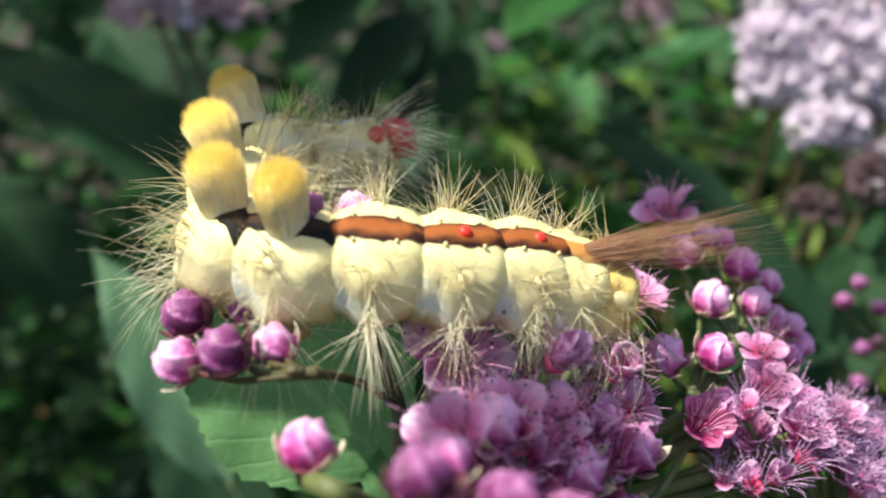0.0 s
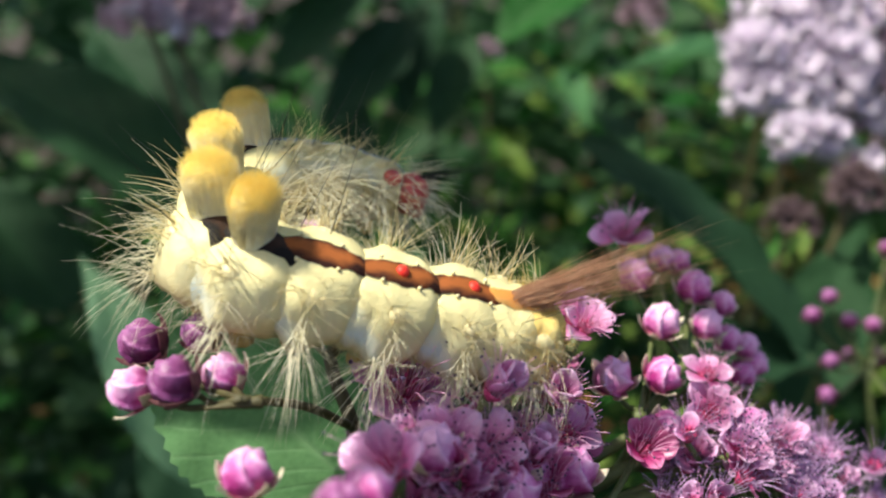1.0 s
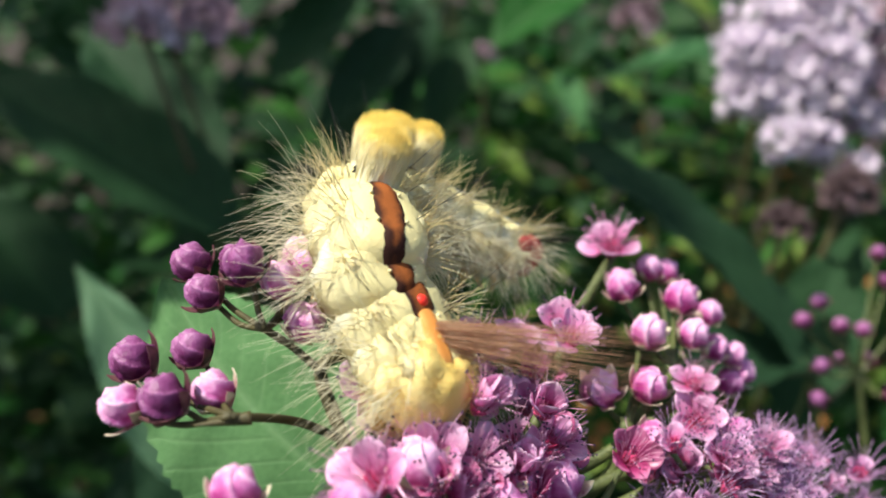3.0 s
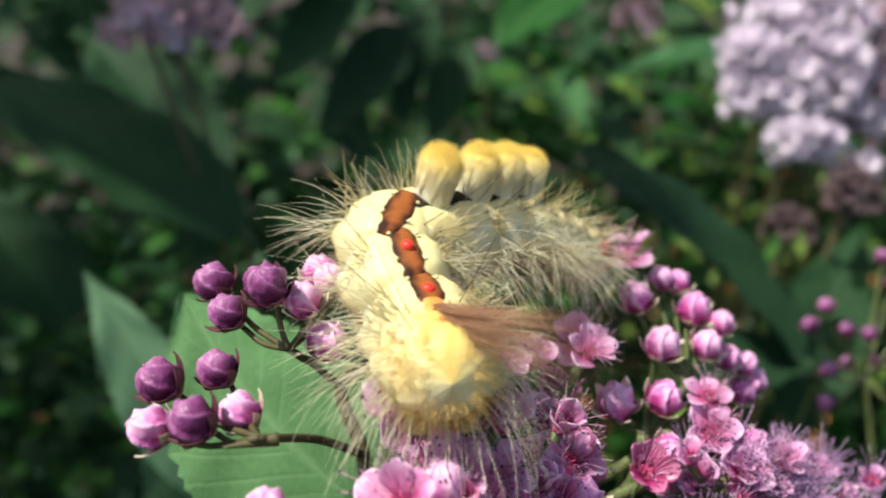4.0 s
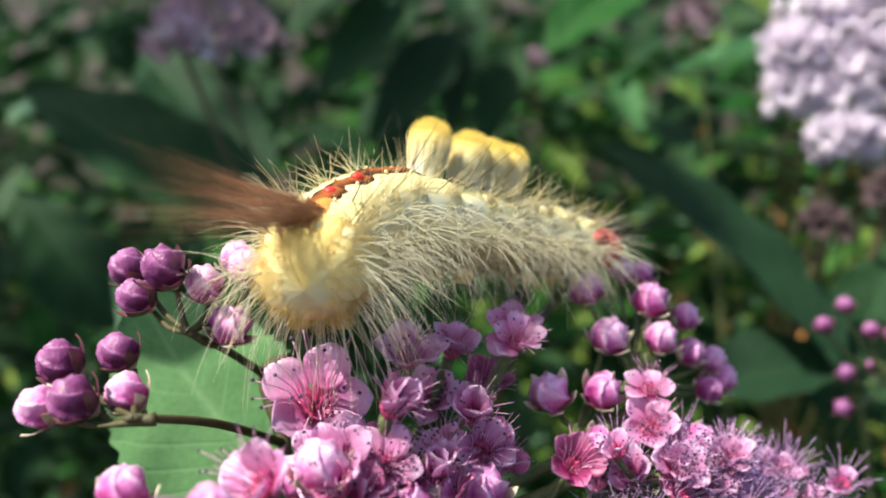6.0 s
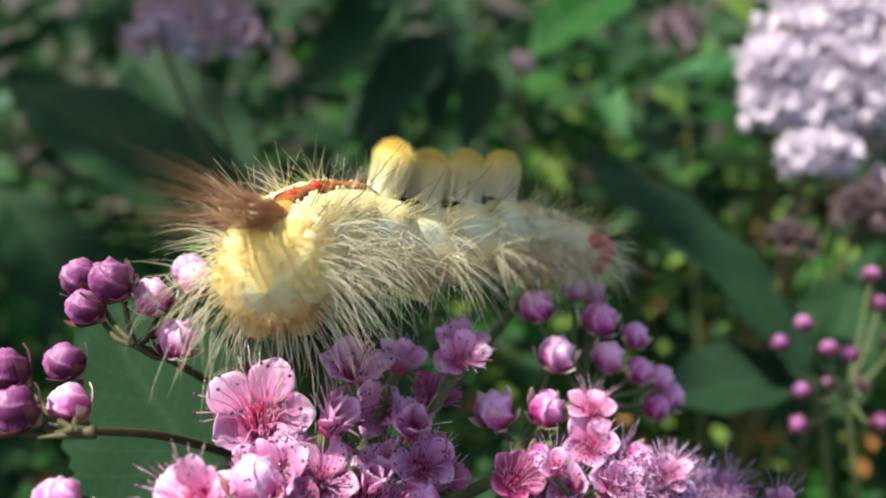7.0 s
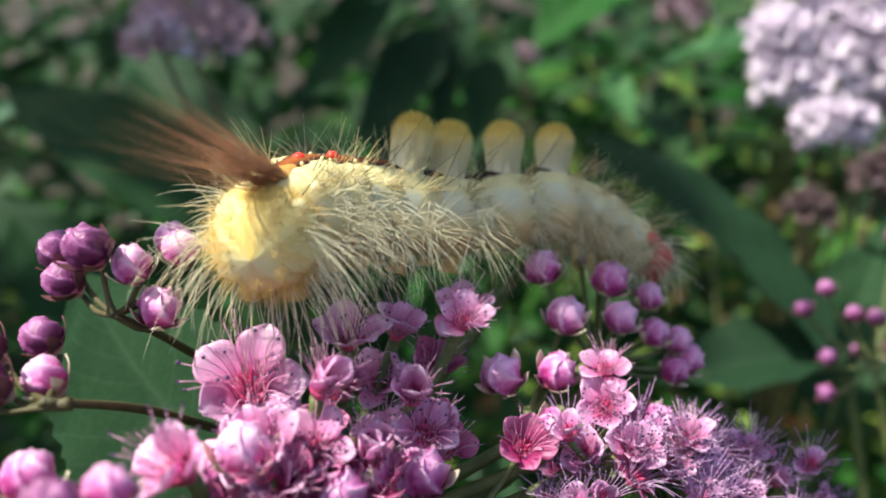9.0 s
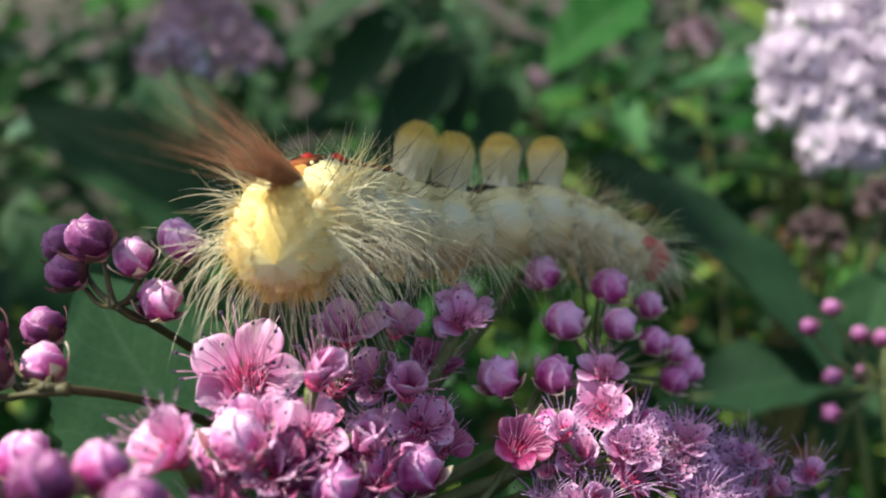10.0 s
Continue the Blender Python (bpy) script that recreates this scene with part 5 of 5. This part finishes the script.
def brush_mesh(seed):
    """A dense upright brush of hairs, flared and rounded at the crown; its foot at the origin."""
    r2 = random.Random(seed)
    pieces = []
    core, cf = [], []
    sides, rings = 18, 10
    for i in range(rings + 1):
        v = i / rings
        w = (0.84 + 0.10 * v) * math.sqrt(max(0.0, 1 - max(0, (v - 0.60) / 0.40) ** 3.0))
        for j in range(sides):
            a = 2 * math.pi * j / sides
            core.append(Vector((0.0265 * w * math.cos(a), 0.0225 * w * math.sin(a), 0.059 * v)) * U)
    for i in range(rings):
        for j in range(sides):
            cf.append((i * sides + j, i * sides + (j + 1) % sides, (i + 1) * sides + (j + 1) % sides, (i + 1) * sides + j))
    pieces.append((core, cf))
    for k in range(2200):
        a, q = r2.uniform(0, 6.28), math.sqrt(r2.random())
        foot = Vector((0.022 * q * math.cos(a), 0.018 * q * math.sin(a), 0.0)) * U
        tip = Vector((0.027 * q * math.cos(a), 0.0235 * q * math.sin(a), (0.067 - 0.020 * q ** 3.2) * r2.uniform(0.90, 1.05))) * U
        d = tip - foot
        pieces.append(hair(foot, d, d.length, 0.0004 * U, (0, 0, 0), r2, 2))
    return mesh_of("brush", *joined(pieces), BRUSH)


BRUSH_ME = [brush_mesh(1), brush_mesh(2)]
LONG = [0.030, 0.038, 0.042, 0.046, 0.052, 0.054, 0.054, 0.054, 0.052, 0.050, 0.050, 0.046, 0.040]
SEGMENTS = []
for k in range(13):
    r, long = RADII[k] * U, LONG[k] * U
    if k == 0:
        seg = place("head", mesh_of("head", *joined([ball((-0.010 * U, 0, 0), 0.021 * U, 12, 16, (1, 1, 1.1)), ball((0.010 * U, 0, 0), 0.021 * U, 12, 16, (1, 1, 1.1)), ball((0, 0.014 * U, -0.014 * U), 0.010 * U, 8, 10)]), HEAD_RED), caterpillar, None, "glossy coral red head")
        for side in (-1, 1):
            r2 = random.Random(40 + side)
            pieces = [hair(Vector((side * 0.018 * U, -0.01 * U, 0.012 * U)), Vector((side * 0.25 + r2.gauss(0, 0.035), 1.0, 0.60 + r2.gauss(0, 0.08))), 0.14 * U * r2.uniform(0.3, 1.1), 0.0004 * U, (0, 0, -0.15), r2) for _ in range(20)]
            tagged(place("hair_pencil", mesh_of("hair_pencil", *joined(pieces), HAIR_BLACK), seg, None, "long black hair pencil"), kind="stuff")
        r2 = random.Random(44)
        pieces = [hair(Vector((r2.gauss(0, 0.02), -0.012, r2.gauss(0, 0.015))) * U, Vector((r2.gauss(0, 0.7), 1.0, r2.gauss(0, 0.6))), 0.075 * U * r2.uniform(0.6, 1.1), 0.0006 * U, (0, 0, -0.4), r2) for _ in range(150)]
        tagged(place("face_hair", mesh_of("face_hair", *joined(pieces), FUZZ_WHITE), seg), kind="stuff")
        SEGMENTS.append(seg)
        continue
    SHAPE["round_end"] = k == 12
    seg = place("segment", segment_mesh(r, long, k), caterpillar)
    SEGMENTS.append(seg)
    half = 0.28 if k >= 8 else 0.32
    if k in (8, 9, 10):
        place("dorsal_band", band_patch(r, long, half, BAND, k), seg, None, "rusty brown band along the back")
    elif k == 11:
        place("dorsal_band", band_patch(r, long, 0.22, BAND_ORANGE, k), seg, None, "pale orange mark before the tail pencil")
    elif 4 <= k <= 7:
        place("dorsal_band", band_patch(r, long, half, BAND_BLACK, k), seg, None, "velvety black band between brushes")
        tagged(place("brush", BRUSH_ME[k % 2], seg, Matrix.Translation((0, 0, r * 0.90)) @ Matrix.Scale(0.89, 4), "upright yellow and white hair brush"), kind="stuff")
    elif k in (1, 2, 3):
        place("dorsal_band", band_patch(r, long, 0.55, BAND_GREY, k), seg, None, "blue-grey back of the chest")
    if k == 1:
        for s in (-1, 1):
            place("wart", mesh_of("wart", *ball(on_ring(r * 1.0, s * 1.15, 0.35, long)[0], 0.0095 * U, 9, 12, (1, 1.2, 1)), HEAD_RED), seg, None, "coral red wart behind the head")
    if k in (9, 10):
        place("gland", mesh_of("gland", *ball((0, 0, r * 1.0), 0.0056 * U, 8, 12, (1.1, 1.1, 0.9)), RED), seg, None, "bright red gland")
    if k in (8, 9, 10):
        for s, q in ((-1, -0.3), (-1, 0.35), (1, -0.3), (1, 0.35)):
            place("pale_spot", mesh_of("pale_spot", *ball(on_ring(r * 1.02, s * 0.28, q, long)[0], 0.0020 * U, 5, 7), WART), seg)
    for s in (-1, 1):
        sp, so = on_ring(r * 1.02, s * 0.85, 0.0, long)
        place("wart", mesh_of("wart", *ball(sp * 0.90, 0.0095 * U, 7, 10, (1, 1.3, 1)), WART), seg)
        sp, so = on_ring(r * 1.04, s * 1.75, 0.0, long)
        place("wart", mesh_of("wart", *ball(sp * 0.89, 0.0105 * U, 7, 10, (1, 1.2, 1)), WART), seg)
        tagged(place("hair_tuft", mesh_of("hair_tuft", *fan(r * 1.1, long, s * 1.68, 0.60, (36 if k < 11 else 16) if k > 3 else 56, 0.078 * U, (0.00040 if k > 3 else 0.00034) * U, (0, 0, -0.6), 100 + 10 * k + s, 0.0, 0.14), FUZZ_WHITE), seg), kind="stuff")
        tagged(place("hair_tuft", mesh_of("hair_tuft", *fan(r, long, s * 2.4, 0.50, 10, 0.055 * U, 0.00045 * U, (0, 0, -0.3), 300 + 10 * k + s), FUZZ_WHITE), seg), kind="stuff")
        tagged(place("hair_tuft", mesh_of("hair_tuft", *fan(r, long, s * 0.85, 0.50, 22 if k < 12 else 8, 0.048 * U, 0.00050 * U, (0, 0, -0.15), 500 + 10 * k + s), FUZZ), seg), kind="stuff")
        if 4 <= k <= 11:
            tagged(place("hair_tuft", mesh_of("hair_tuft", *fan(r, long, s * 1.24, 0.55, 12, 0.062 * U, 0.00048 * U, (0, 0, -0.8), 800 + 10 * k + s, 0.0, 0.12), FUZZ_WHITE), seg), kind="stuff")
        r2 = random.Random(700 + 10 * k + s)
        darks = [hair(*on_ring(r, s * r2.uniform(0.5, 0.9), r2.uniform(-0.5, 0.5), long), 0.085 * U * r2.uniform(0.8, 1.2), 0.0005 * U, (0, 0, 0), r2) for _ in range(2 if k < 8 else 1)]
        tagged(place("dark_hair", mesh_of("dark_hair", *joined(darks), HAIR_BLACK), seg), kind="stuff")
    tagged(place("down", mesh_of("down", *nap(r, long, 750 if k < 12 else 2600, (0.012 if k < 12 else 0.016) * U, k, 0.42 if k > 3 else 0.5), FUZZ if k < 12 else FUZZ_YELLOW), seg), kind="stuff")
    if k == 12:
        r2 = random.Random(900)
        pieces = []
        for _ in range(125):
            a, q = r2.uniform(0.9, 5.38), r2.uniform(0.86, 1.0)
            out = Vector((q * math.sin(a) * 1.1, -0.45, q * math.cos(a) * 0.75 + 0.05)).normalized()
            foot = Vector((r * 0.9 * q * math.sin(a), -long * r2.uniform(0.0, 0.35), r * 0.9 * q * math.cos(a)))
            pieces.append(hair(foot, out + Vector((r2.gauss(0, .25), r2.gauss(0, .25), r2.gauss(0, .25))), 0.105 * U * r2.uniform(0.4, 1.1), 0.00044 * U, (r2.gauss(0, 0.5), r2.gauss(0, 0.3), -2.0), r2, 8))
        tagged(place("hair_tuft", mesh_of("hair_tuft", *joined(pieces), FUZZ_WHITE), seg), kind="stuff")
    if k in (6, 7, 8, 9, 12):
        for s in (-1, 1):
            line = [Vector((s * 0.016, 0, -0.6 * RADII[k])) * U, Vector((s * 0.019, 0, -1.0 * RADII[k])) * U, Vector((s * 0.018, 0, -1.12 * RADII[k])) * U, Vector((s * 0.018, 0, -1.20 * RADII[k])) * U]
            place("proleg", mesh_of("proleg", *tube(line, [0.013 * U, 0.011 * U, 0.009 * U, 0.012 * U], 9), LEG), seg)
    if k in (1, 2, 3):
        for s in (-1, 1):
            line = [Vector((s * 0.012, 0, -0.7 * RADII[k])) * U, Vector((s * 0.018, 0.006, -1.1 * RADII[k])) * U, Vector((s * 0.010, 0.012, -1.35 * RADII[k])) * U]
            place("leg", mesh_of("leg", *tube(line, [0.006 * U, 0.0045 * U, 0.002 * U], 7), LEG), seg)

# tail pencil
r2 = random.Random(77)
pieces = []
for _ in range(430):
    a, q = r2.uniform(0, 6.28), math.sqrt(r2.random())
    foot = Vector((0.010 * q * math.cos(a), 0.010 * q * math.sin(a), -0.01)) * U
    d = Vector((q * 0.08 * math.cos(a) + r2.gauss(0, 0.035), q * 0.08 * math.sin(a) + r2.gauss(0, 0.035), 1))
    pieces.append(hair(foot, d, 0.245 * U * r2.triangular(0.12, 1.08, 0.5), 0.00023 * U, (0, 0, 0), r2, 4))
tail_pencil = tagged(place("tail_pencil", mesh_of("tail_pencil", *joined(pieces), HAIR_BROWN), caterpillar, None, "long brown pencil of hair at the rear"), kind="stuff")

# ---- unseen shoots, added and moved to shade chosen parts of the flowers ----
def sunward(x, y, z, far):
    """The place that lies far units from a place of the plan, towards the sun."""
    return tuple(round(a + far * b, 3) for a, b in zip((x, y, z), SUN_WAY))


shade_shoot = leafy("leafy_shoot", "unseen leafy shoot added to shade parts of the caterpillar", [(2.6, 0.9, -3.0), (2.3, 0.9, 0.3), (1.3, 1.2, 1.1), sunward(0.66, 1.70, 0.1, 1.43)], [
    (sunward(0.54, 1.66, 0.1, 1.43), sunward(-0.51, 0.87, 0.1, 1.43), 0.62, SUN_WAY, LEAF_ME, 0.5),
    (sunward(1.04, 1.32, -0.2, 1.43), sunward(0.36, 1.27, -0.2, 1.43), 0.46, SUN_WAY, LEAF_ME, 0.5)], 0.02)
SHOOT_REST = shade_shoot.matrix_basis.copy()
# added out of view so that its leaf darkens the low front flowers
near_shade_shoot = leafy("leafy_shoot", "small unseen leafy shoot added to shade the front flowers", [(0.9, -0.6, -3.0), (0.85, -0.45, 0.2), (0.3, -0.05, 0.95), sunward(0.30, 0.67, -0.12, 1.42)], [
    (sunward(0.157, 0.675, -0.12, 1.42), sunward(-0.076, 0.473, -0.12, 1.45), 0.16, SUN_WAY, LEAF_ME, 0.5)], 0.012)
NEAR_REST = near_shade_shoot.matrix_basis.copy()


def motions():
    rows = [[] for _ in range(13)]
    tail_rows = []
    for t, back, ups, tip in SPINES:
        poses = segment_poses(back, ups)
        for k in range(13):
            rows[k].append((t, CAT_INV @ poses[k]))
        root = poses[11] @ Vector((0, 0, RADII[11] * U * 0.8))
        tail_rows.append((t, CAT_INV @ posed(root, frame_to(tip - root, (0, 0, 1)))))
    for k in range(13):
        walk(SEGMENTS[k], rows[k])
    walk(tail_pencil, tail_rows)
    # the near shoot moves off when its shade should lift
    walk(near_shade_shoot, [(t, Matrix.Translation(P(dx, dy, 0.0) - P(0, 0, 0)) @ NEAR_REST) for t, dx, dy in ((0, 0.0, 0.0), (1.5, 0.0, 0.0), (2.5, 0.02, -0.10), (4.5, 0.12, -0.12), (6.8, 0.16, -0.50), (10, 0.16, -0.50))])
    # the added shoot is moved to set where its shade falls
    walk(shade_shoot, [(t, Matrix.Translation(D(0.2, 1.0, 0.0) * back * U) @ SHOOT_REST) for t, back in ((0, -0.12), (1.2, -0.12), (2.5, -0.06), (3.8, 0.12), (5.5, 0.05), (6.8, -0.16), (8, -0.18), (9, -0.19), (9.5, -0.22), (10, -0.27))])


motions()
